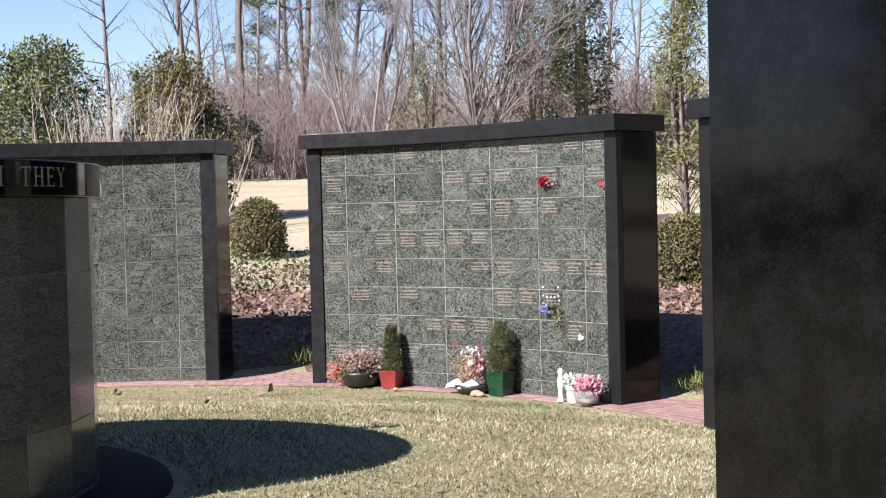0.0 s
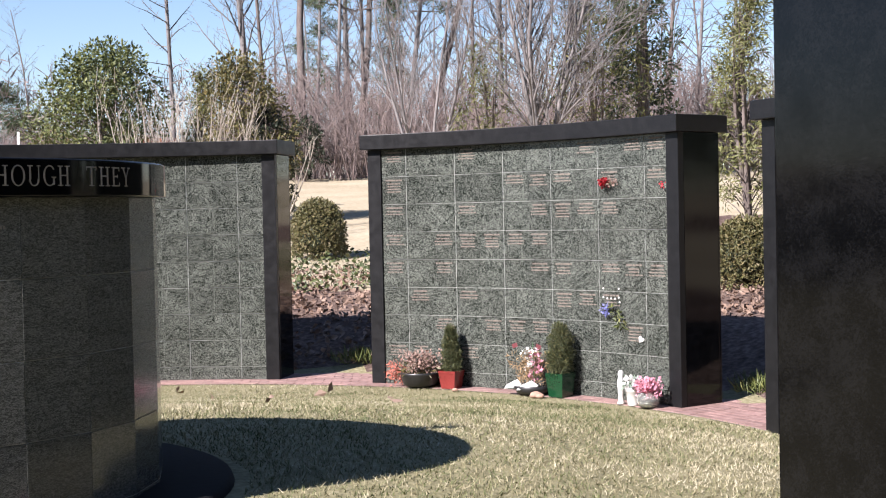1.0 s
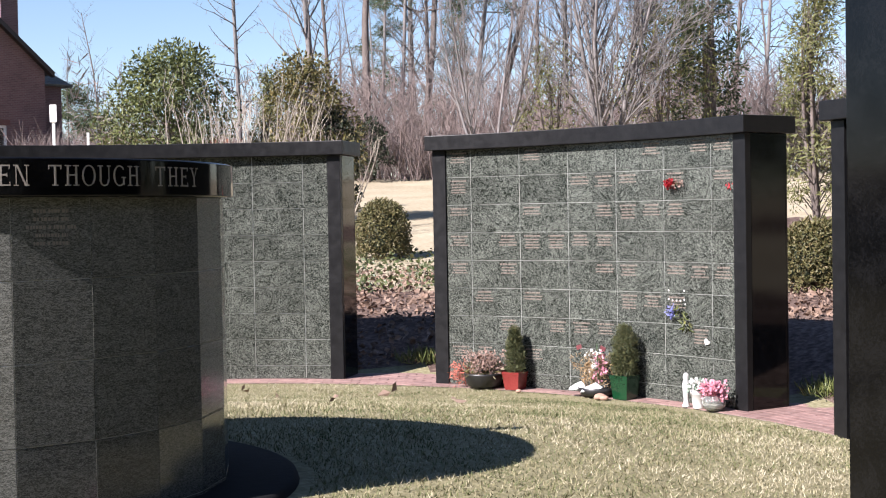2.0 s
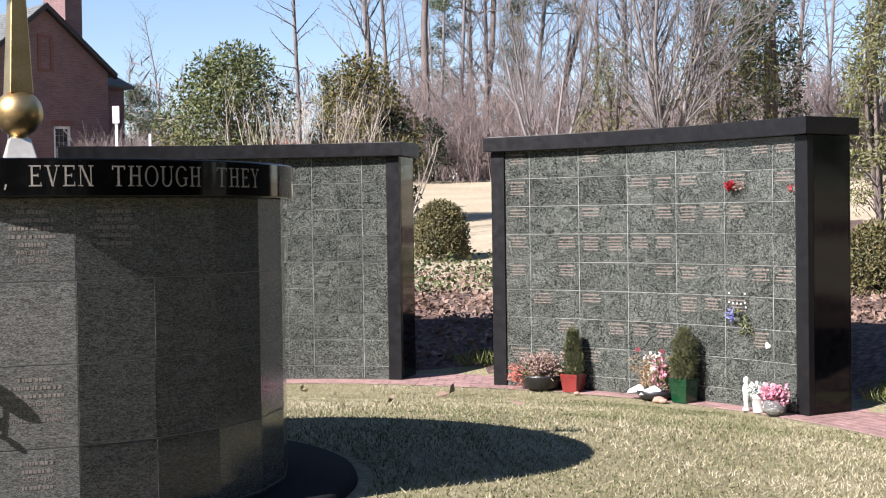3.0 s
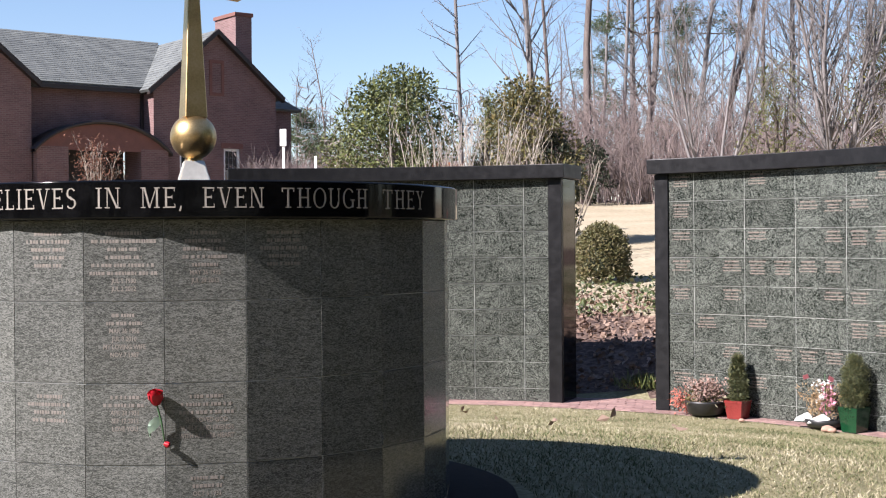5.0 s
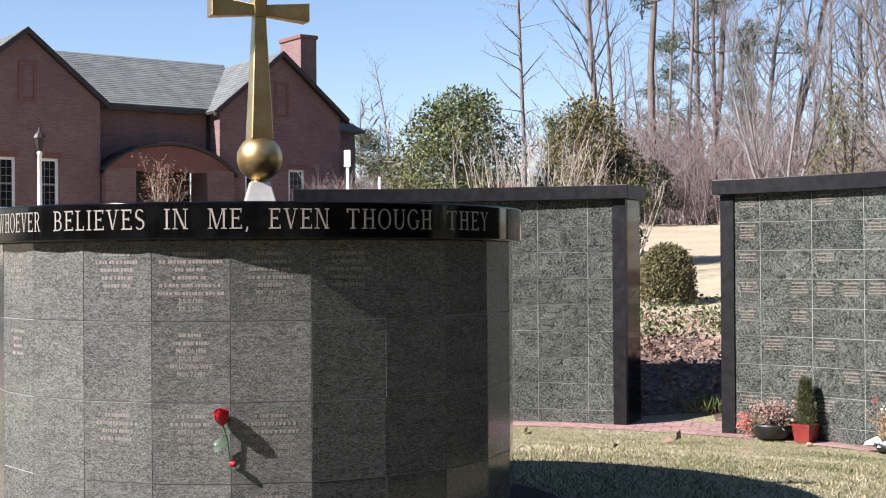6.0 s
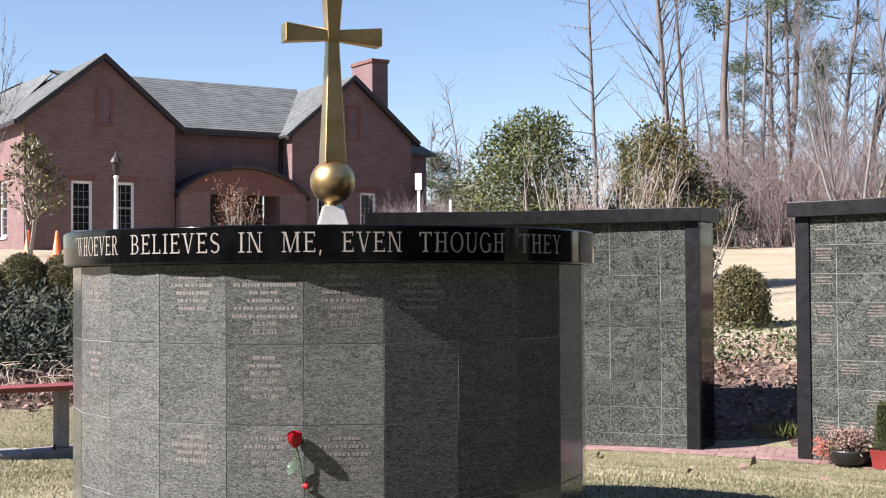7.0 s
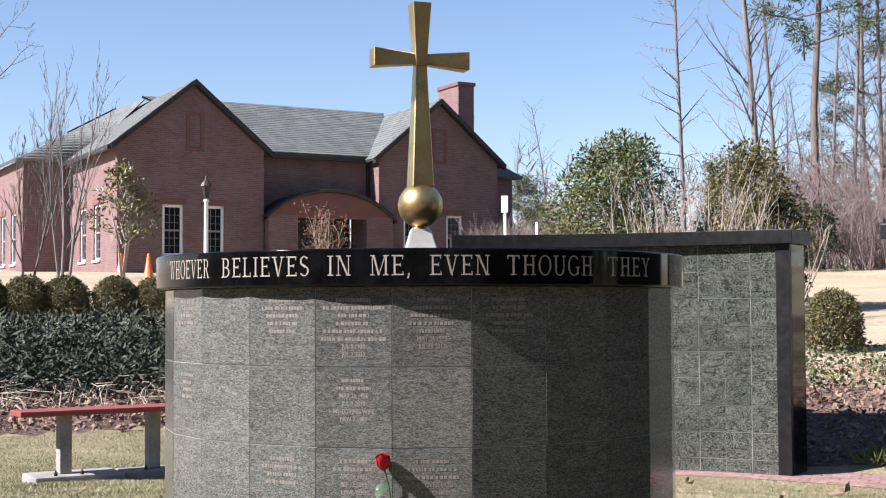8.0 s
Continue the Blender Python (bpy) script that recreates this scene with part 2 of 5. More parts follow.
def box(bm, x0, x1, y0, y1, z0, z1, bevel=0.0, m=None):
    got = bmesh.ops.create_cube(bm, size=1.0)["verts"]
    for v in got:
        v.co = Vector(((x0 + x1) / 2 + v.co.x * (x1 - x0), (y0 + y1) / 2 + v.co.y * (y1 - y0), (z0 + z1) / 2 + v.co.z * (z1 - z0)))
        if m is not None:
            v.co = m @ v.co
    if bevel:
        edges = list({e for v in got for e in v.link_edges})
        bmesh.ops.bevel(bm, geom=edges, offset=bevel, segments=2, affect="EDGES", profile=0.6)
    return got


def box_mesh(name, x0, x1, y0, y1, z0, z1, material, bevel=0.0):
    bm = bmesh.new()
    box(bm, x0, x1, y0, y1, z0, z1, bevel)
    return from_bm(name, bm, material)


def lathe(name, profile, material, n=24, smooth=True, wobble=0.0):
    """A turned body from (radius, z) pairs."""
    verts, faces = [], []
    for r, z in profile:
        for k in range(n):
            a = 2 * math.pi * k / n
            w = 1 + wobble * noise.noise(Vector((math.cos(a) * 2, math.sin(a) * 2, z * 9)))
            verts.append((r * w * math.cos(a), r * w * math.sin(a), z))
    for i in range(len(profile) - 1):
        for k in range(n):
            faces.append((i * n + k, i * n + (k + 1) % n, (i + 1) * n + (k + 1) % n, (i + 1) * n + k))
    faces.append(tuple(range(n - 1, -1, -1)))
    faces.append(tuple((len(profile) - 1) * n + k for k in range(n)))
    return mesh(name, verts, faces, material, smooth)


def arc_block(name, r0, r1, a0, a1, z0, z1, material, R, steps=24, bevel=0.0):
    """A curved block between two radii and two angles (degrees from the middle), in a wall's own frame: x along, y outward, the face of radius R at y = 0."""
    verts, faces = [], []
    for i in range(steps + 1):
        a = radians(a0 + (a1 - a0) * i / steps)
        for r, z in ((r0, z0), (r1, z0), (r1, z1), (r0, z1)):
            verts.append((r * math.sin(a), r * math.cos(a) - R, z))
    for i in range(steps):
        b, c = 4 * i, 4 * i + 4
        faces += [(b + k, b + (k + 1) % 4, c + (k + 1) % 4, c + k) for k in range(4)]
    faces += [(3, 2, 1, 0), tuple(4 * steps + k for k in range(4))]
    bm = bmesh.new()
    bm.from_mesh(mesh(name, verts, faces, material))
    bmesh.ops.recalc_face_normals(bm, faces=bm.faces)
    if bevel:
        long = [e for e in bm.edges if e.calc_face_angle(0) > 0.6]
        bmesh.ops.bevel(bm, geom=long, offset=bevel, segments=2, affect="EDGES", profile=0.6)
    return from_bm(name, bm, material)


def bars(rows, width, depth, material, name="inscription"):
    """Lines of engraving as thin bars standing just proud of a slab: rows of (z, share of the width, height)."""
    verts, faces = [], []
    for z, share, h in rows:
        x = -width * share / 2
        while x < width * share / 2:
            w = min(random.choice((0.006, 0.008, 0.009, 0.011)), width * share / 2 - x)
            b = len(verts)
            verts += [(x, -depth, z), (x + w, -depth, z), (x + w, -depth, z + h), (x, -depth, z + h), (x, 0.001, z), (x + w, 0.001, z), (x + w, 0.001, z + h), (x, 0.001, z + h)]
            faces += [tuple(b + k for k in f) for f in ((0, 1, 2, 3), (1, 5, 6, 2), (5, 4, 7, 6), (4, 0, 3, 7), (3, 2, 6, 7), (4, 5, 1, 0))]
            x += w + random.choice((0.0028, 0.0028, 0.0028, 0.009))
    return mesh(name, verts, faces, material)


def lettering(text, size, material, name="inscription", depth=0.0008, wide=1.0, bend=0.0):
    """Words in the built-in font, upright in the xz plane, facing -y, centred; bend: the radius of a drum that they run round."""
    curve = bpy.data.curves.new(name, "FONT")
    curve.body, curve.size, curve.align_x, curve.extrude, curve.offset = text, size, "CENTER", depth, 0.0004
    curve.resolution_u = 3
    ob = bpy.data.objects.new(name, curve)
    scene.collection.objects.link(ob)
    me = bpy.data.meshes.new_from_object(ob.evaluated_get(bpy.context.evaluated_depsgraph_get()))
    bpy.data.objects.remove(ob)
    for v in me.vertices:
        x, y, z = v.co.x * wide, v.co.y, v.co.z
        v.co = ((bend + z) * math.sin(x / bend), -(bend + z) * math.cos(x / bend), y) if bend else (x, -z, y)
    me.materials.clear()
    me.materials.append(material)
    return me


def strokes_mesh(name, quads, material, bend, depth=0.0007):
    """Flat stroke shapes (lists of four (x, z)) laid round a drum of radius bend as slightly raised paint; x is an angle in radians."""
    v, f = [], []
    for q in quads:
        b = len(v)
        for r in (bend + depth, bend - 0.002):
            v += [(r * math.sin(x), -r * math.cos(x), z) for x, z in q]
        f += [tuple(b + k for k in face) for face in ((0, 1, 2, 3), (7, 6, 5, 4), (0, 4, 5, 1), (1, 5, 6, 2), (2, 6, 7, 3), (3, 7, 4, 0))]
    return mesh(name, v, f, material)


def glyph(ch):
    """A roman capital with serifs as quads on a grid one high; gives its width and its quads."""
    q = []
    T, t = 0.098, 0.045

    def line(x0, z0, x1, z1, w):
        q.append([(x0 - w / 2, z0), (x0 + w / 2, z0), (x1 + w / 2, z1), (x1 - w / 2, z1)])

    def serif(x, z, w=0.30):
        z0 = min(max(z, 0.0), 0.95)
        q.append([(x - w / 2, z0), (x + w / 2, z0), (x + w / 2, z0 + 0.05), (x - w / 2, z0 + 0.05)])

    def stem(x, w=T, feet=0.30):
        line(x, 0, x, 1, w)
        serif(x, 0, feet)
        serif(x, 0.95, feet)

    def arm(x0, x1, z, h=0.07):
        q.append([(x0, z - h / 2), (x1, z - h / 2), (x1, z + h / 2), (x0, z + h / 2)])

    def arc(cx, cz, rx, rz, a0, a1, thick=T, n=14):
        for k in range(n):
            a, b = (radians(a0 + (a1 - a0) * (k + j) / n) for j in (0, 1))
            wa, wb = (t + (thick - t) * abs(math.cos(c)) for c in (a, b))
            q.append([(cx + rx * math.cos(a), cz + rz * math.sin(a)), (cx + rx * math.cos(b), cz + rz * math.sin(b)),
                      (cx + (rx - wb) * math.cos(b), cz + (rz - 0.06) * math.sin(b)), (cx + (rx - wa) * math.cos(a), cz + (rz - 0.06) * math.sin(a))])

    wide = 0.72
    if ch == "W":
        wide = 1.05
        line(0.34, 0, 0.12, 1, T), line(0.34, 0, 0.54, 1, t), line(0.74, 0, 0.52, 1, T), line(0.74, 0, 0.95, 1, t)
        serif(0.12, 1), serif(0.53, 1), serif(0.95, 1, 0.2)
    elif ch == "H":
        stem(0.16), stem(0.58), arm(0.16, 0.58, 0.52)
    elif ch == "O":
        arc(0.38, 0.5, 0.36, 0.52, 0, 360, n=24)
    elif ch == "E":
        wide = 0.64
        stem(0.16), arm(0.16, 0.58, 0.965), arm(0.16, 0.46, 0.52), arm(0.16, 0.60, 0.035)
        line(0.56, 0.8, 0.58, 1, 0.04), line(0.45, 0.43, 0.45, 0.61, 0.04), line(0.60, 0, 0.58, 0.2, 0.04)
    elif ch == "V":
        line(0.38, 0, 0.13, 1, T), line(0.38, 0, 0.62, 1, t), serif(0.13, 1), serif(0.62, 1, 0.24)
    elif ch in "RB":
        wide = 0.68
        stem(0.16), arc(0.30, 0.74, 0.28, 0.26, -90, 90), arm(0.16, 0.32, 0.97, 0.06), arm(0.16, 0.32, 0.51, 0.06)
        if ch == "R":
            line(0.60, 0, 0.36, 0.5, T), serif(0.62, 0, 0.2)
        else:
            arc(0.30, 0.27, 0.33, 0.27, -90, 90), arm(0.16, 0.32, 0.03, 0.06)
    elif ch == "L":
        wide = 0.60
        stem(0.16), arm(0.16, 0.54, 0.035), line(0.55, 0, 0.53, 0.22, 0.04)
    elif ch == "I":
        wide = 0.32
        stem(0.16)
    elif ch == "S":
        wide = 0.58
        arc(0.28, 0.74, 0.24, 0.27, 30, 250), arc(0.28, 0.26, 0.26, 0.27, -150, 75), line(0.34, 0.42, 0.2, 0.6, 0.13)
    elif ch == "N":
        stem(0.12, t, 0.24), stem(0.64, t, 0.24), line(0.60, 0, 0.16, 1, T)
    elif ch == "M":
        wide = 0.95
        stem(0.12, t, 0.24), stem(0.80, T, 0.28), line(0.44, 0, 0.18, 1, T), line(0.44, 0, 0.76, 1, t)
    elif ch == "T":
        wide = 0.68
        stem(0.34), arm(0.04, 0.64, 0.965), line(0.05, 0.8, 0.04, 1, 0.04), line(0.63, 0.8, 0.64, 1, 0.04)
    elif ch == "U":
        line(0.16, 0.3, 0.16, 1, T), line(0.62, 0.3, 0.62, 1, t), serif(0.16, 1), serif(0.62, 1, 0.2), arc(0.37, 0.32, 0.28, 0.34, 180, 360, 0.1)
    elif ch == "G":
        arc(0.38, 0.5, 0.36, 0.52, 40, 320, n=20), line(0.62, 0.05, 0.62, 0.42, T), serif(0.62, 0.4, 0.26)
    elif ch == "Y":
        line(0.36, 0, 0.36, 0.48, T), line(0.36, 0.44, 0.13, 1, T), line(0.36, 0.44, 0.60, 1, t), serif(0.36, 0), serif(0.13, 1), serif(0.60, 1, 0.2)
    elif ch == ",":
        wide = 0.2
        line(0.06, -0.16, 0.12, 0.1, 0.08)
    elif ch == "'":
        wide = 0.16
        line(0.08, 0.82, 0.06, 1.0, 0.06)
    return wide, q


def word(text, a0, a1, z, high):
    """A word's strokes between two bearings (degrees) on the drum."""
    found, x = [], 0.0
    for ch in text:
        w, q = glyph(ch)
        found += [[(x + px, pz) for px, pz in quad] for quad in q]
        x += w + 0.13
    k = radians(a1 - a0) / (x - 0.13)
    return [[(radians(a0) + px * k, z + pz * high) for px, pz in quad] for quad in found]


# ---- ground ----
RING = Vector((-1.62, 8.60))            # middle of the ring of walls
RR = 6.2                                # radius of their inner faces


BANK = ((6.9, 7.4, 8.6, 12, 16, 24, 32, 41, 55, 100, 600), (0, 0.08, 0.5, 0.7, 0.92, 1.6, 2.3, 3.0, 3.5, 4.0, 9.0))
EASY = ((6.9, 9.0, 12, 24, 32, 41, 55, 100, 600), (0, 0.1, 0.38, 1.55, 2.3, 3.0, 3.5, 4.0, 9.0))


def smooth(a, b, x):
    t = min(1.0, max(0.0, (x - a) / (b - a)))
    return t * t * (3 - 2 * t)


def ground_z(x, y):
    """The lawn swells gently round the drum, is level at the walls, and climbs away beyond them."""
    dx, dy = x - RING.x, y - RING.y
    r = math.hypot(dx, dy)
    left = smooth(1.5, 4.5, -dx)
    swell = 0.65 * (1 - smooth(1.4, 8.5 + 2.2 * left, math.hypot(x + 1.293, y - 5.774))) * (1 - (1 - left) * smooth(5.2, 5.8, r))
    z = float(np.interp(r, *BANK)) * (1 - left) + float(np.interp(r, *EASY)) * left
    if y < 3.5:
        z *= max(0.0, 1 - (3.5 - y) / 8)
    return z + swell + (0.05 * noise.noise(Vector((x * 0.15, y * 0.15, 0))) if r > 9 else 0.0)


def ground_mat():
    """One sheet of ground: straw-coloured winter lawn, with leaf mulch in the planting beds."""
    m = mat("winter_lawn", [(0.106, 0.0988, 0.0532), (0.19, 0.171, 0.0988), (0.281, 0.255, 0.163)], 0.35, 0.95, 0.6, fine=26, fine_mix=0.55, spec=0.1, bump_at=0.03)
    return m


LAWN = ground_mat()
FAR_LAWN = mat("straw_meadow", [(0.238, 0.197, 0.130), (0.325, 0.278, 0.195), (0.39, 0.342, 0.25)], 0.5, 0.95, 0.6, fine=9, fine_mix=0.5, spec=0.1, bump_at=0.04)
MULCH = mat("leaf_mulch", [(0.0342, 0.0236, 0.019), (0.0988, 0.0669, 0.0555), (0.205, 0.152, 0.125)], 1.2, 0.95, 0.8, fine=16, fine_mix=0.6, spec=0.1, bump_at=0.05)
PATHWAY = mat("pale_concrete", [(0.319, 0.289, 0.251), (0.418, 0.38, 0.334)], 2, 0.9, 0.3, fine=40)


def bed(x, y):
    """Where the planting beds lie: 0 lawn, 1 mulch, 2 far meadow."""
    dx, dy = x - RING.x, y - RING.y
    r, a = math.hypot(dx, dy), math.degrees(math.atan2(dy, dx))
    wave = 1.2 * noise.noise(Vector((x * 0.3, y * 0.3, 3)))
    if -25 < a < 118:
        if 7.15 < r < 11.4 + wave:
            return 1
        if 20 + wave < r < 23 + wave and a < 66:
            return 1
        return 2 if r > 11 else 0
    if 118 <= a < 170 and 9.9 < r < 21 + wave:
        return 1
    return 2 if r > 20 else 0


def build_ground():
    xs = [-400, -250, -150, -100] + list(np.arange(-70, -20, 2.0)) + list(np.arange(-20, 18, 0.4)) + list(np.arange(18, 60, 2.0)) + [80, 120, 200, 400]
    ys = [-400, -200, -80, -40, -20, -10] + list(np.arange(-6, 32, 0.4)) + list(np.arange(32, 80, 2.0)) + [100, 140, 200, 300, 500]
    verts = [(x, y, ground_z(x, y) - 0.012) for y in ys for x in xs]
    w, faces, kinds = len(xs), [], []
    for j in range(len(ys) - 1):
        for i in range(w - 1):
            faces.append((j * w + i, j * w + i + 1, (j + 1) * w + i + 1, (j + 1) * w + i))
            kinds.append(bed((xs[i] + xs[i + 1]) / 2, (ys[j] + ys[j + 1]) / 2))
    me = mesh("ground", verts, faces, LAWN, True)
    me.materials.append(MULCH)
    me.materials.append(FAR_LAWN)
    me.polygons.foreach_set("material_index", kinds)
    tagged(put("ground", me), "dry winter lawn with leaf-mulched beds on a gentle slope", "ground", kind="structure")


build_ground()

# ---- columbarium walls ----
ROWS_N, ROW, COLS = 7, 0.28, 12
WALL_H, CAP_H, DEPTH, HALF = 8.5 * 0.28, 0.148, 0.475, 16.635   # height under the cap, cap, depth, half the angle
COL_A = (2 * HALF - 2 * math.degrees(0.145 / RR)) / COLS
ENGRAVED = {0: (0, 3, 8, 10, 11), 1: (0, 5, 6, 7, 9, 11), 2: (0, 3, 6, 7, 8, 9), 3: (0, 2, 3, 4, 5, 6), 4: (0, 2, 6, 7, 9, 10, 11), 5: (1, 3, 7, 8, 9), 6: (2, 4, 5, 6, 10), 7: (0, 1, 3)}
row_z = [0.0, 0.5 * ROW] + [0.5 * ROW + ROW * k for k in range(1, 8)] + [WALL_H]
row_z[-2] = 0.5 * ROW + 7 * ROW
PANELS = {}


def niche_panel(w, h, side):
    """One slab; side -1 or 1: which of its edges has the wide pale joint."""
    key = (round(w, 3), round(h, 3), side)
    if key not in PANELS:
        wide, tight = 0.0026, 0.0007
        x0 = -w / 2 + (wide if side < 0 else tight)
        x1 = w / 2 - (wide if side > 0 else tight)
        PANELS[key] = box_mesh("niche_panel", x0, x1, 0.0, 0.03, -h / 2 + 0.0018, h / 2 - 0.0018, NICHE, 0.0)
    return PANELS[key]


INSCRIBED = []
for k in range(7):
    z, rows = 0.085, []
    for i in range(random.choice((3, 4, 4, 5, 6))):
        rows.append((z, random.uniform(0.45, 0.8) if i else random.uniform(0.5, 0.75), 0.015 if i == 0 else 0.011))
        z -= 0.033 if i == 0 else 0.027
    INSCRIBED.append(bars(rows, 0.26, 0.0015, LETTER))


def columbarium_wall(centre, mid, label, engraved=None, faces=True, plain=False):
    m = Matrix.Translation((centre.x + RR * math.cos(radians(mid)), centre.y + RR * math.sin(radians(mid)), 0)) @ Matrix.Rotation(radians(mid - 90), 4, "Z")
    wall = thing("columbarium_wall", m, label, "columbarium", "walls round the lawn", "")
    pil = math.degrees(0.145 / RR)
    put("core", arc_block("core", RR + 0.0165, RR + DEPTH - 0.004, -6 * COL_A, 6 * COL_A, 0.01, WALL_H - 0.004, GROUT if faces else BLACK, RR, 12), wall)
    put("back_panel", arc_block("back_panel", RR + DEPTH - 0.002, RR + DEPTH + 0.02, -HALF, HALF, 0.0, WALL_H - 0.002, BLACK, RR, bevel=0.003), wall, label="polished black back slab")
    for s in (-1, 1):
        if plain and s > 0:
            put("end_panel", arc_block("end_panel", RR, RR + DEPTH - 0.004, HALF - 0.28, HALF, 0.0, WALL_H - 0.002, BLACK, RR, 1, 0.003), wall, label="polished black end slab")
            continue
        a, b = sorted((s * HALF, s * (HALF - pil)))
        put("pilaster", arc_block("pilaster", RR - 0.005, RR + 0.06, a, b, 0.0, WALL_H - 0.002, HONED, RR, 3, 0.003), wall, label="dark honed granite pilaster")
        a, b = sorted((s * HALF, s * (HALF - 0.28)))
        put("end_panel", arc_block("end_panel", RR + 0.062, RR + DEPTH - 0.004, a, b, 0.0, WALL_H - 0.002, BLACK, RR, 1, 0.003), wall, label="polished black end slab")
    over = math.degrees(0.055 / RR)
    put("cap", arc_block("cap", RR - 0.075, RR + DEPTH + 0.07, -HALF - over, HALF + over, WALL_H, WALL_H + CAP_H, HONED, RR, 28, 0.006), wall, label="dark honed granite coping")
    if not faces:
        return wall
    for r in range(9):
        z0, z1 = row_z[r], row_z[r + 1]
        for c in range(COLS):
            a = (c - 5.5) * COL_A
            w = 2 * (RR + 0.012) * math.tan(radians(COL_A / 2))
            p = Matrix.Rotation(radians(-a), 4, "Z")
            here = Matrix.Translation((0, -RR, 0)) @ p @ Matrix.Translation((0, RR + 0.012 + random.uniform(-0.0008, 0.0008), (z0 + z1) / 2))
            slab = put("niche_panel", niche_panel(w, z1 - z0, 1 if c % 2 == 0 else -1), wall, here)
            if engraved and r > 0 and c in engraved.get(8 - r, ()):
                put("inscription", random.choice(INSCRIBED), slab, Matrix.Translation((0, 0, (z1 - z0) / 2 - 0.13)), kind="stuff")
    return wall


WALL_LABEL = "curved columbarium wall of green granite niches in dark frame"
columbarium_wall(Vector((-1.541, 8.662)), 86.03, WALL_LABEL + ", blank niches")
ENGRAVED_AT, ENGRAVED_MID = Vector((-1.655, 8.571)), 42.15
columbarium_wall(ENGRAVED_AT, ENGRAVED_MID, WALL_LABEL + ", many engraved niches", ENGRAVED)
SIDE_AT = Vector((-1.79, 7.98))
columbarium_wall(SIDE_AT, 17.6 - HALF, "curved black granite columbarium wall beside brick path", faces=False)
columbarium_wall(SIDE_AT, -63.0 + HALF, "tall polished black granite wall end close by", faces=False, plain=True)

# ---- round columbarium ----
DRUM = Vector((-1.293, 5.774))
DR, SIDES, EDGE0 = 1.0704, 24, -0.6582
AP = DR * math.cos(math.pi / SIDES)
D_BASE, D_TOP, D_CAP = 0.113, 1.8137, 0.1313
DRUM_TEXT = {}


def polygon_block(name, r, z0, z1, n, turn, material, bevel=0.0):
    bm = bmesh.new()
    low = [bm.verts.new((r * math.sin(turn + 2 * math.pi * k / n), -r * math.cos(turn + 2 * math.pi * k / n), z0)) for k in range(n)]
    high = [bm.verts.new((v.co.x, v.co.y, z1)) for v in low]
    bm.faces.new(low)
    bm.faces.new(high)
    for k in range(n):
        bm.faces.new((low[k], low[(k + 1) % n], high[(k + 1) % n], high[k]))
    if bevel:
        bmesh.ops.bevel(bm, geom=[e for e in bm.edges if abs(e.verts[0].co.z - e.verts[1].co.z) < 1e-5], offset=bevel, segments=2, affect="EDGES")
    return from_bm(name, bm, material)


def engraving(lines, w=0.25):
    """A slab's lines, from the top down: None stands for a name, kept as bars; words are lettered."""
    z = 0.088
    found = []
    for line in lines:
        if line is None or isinstance(line, float):
            found.append((bars([(z, line or 0.5, 0.012)], w, 0.001, DRUM_LETTER), None))
        else:
            found.append((lettering(line, 0.023, DRUM_LETTER, wide=0.82), z))
        z -= 0.0275
    return found


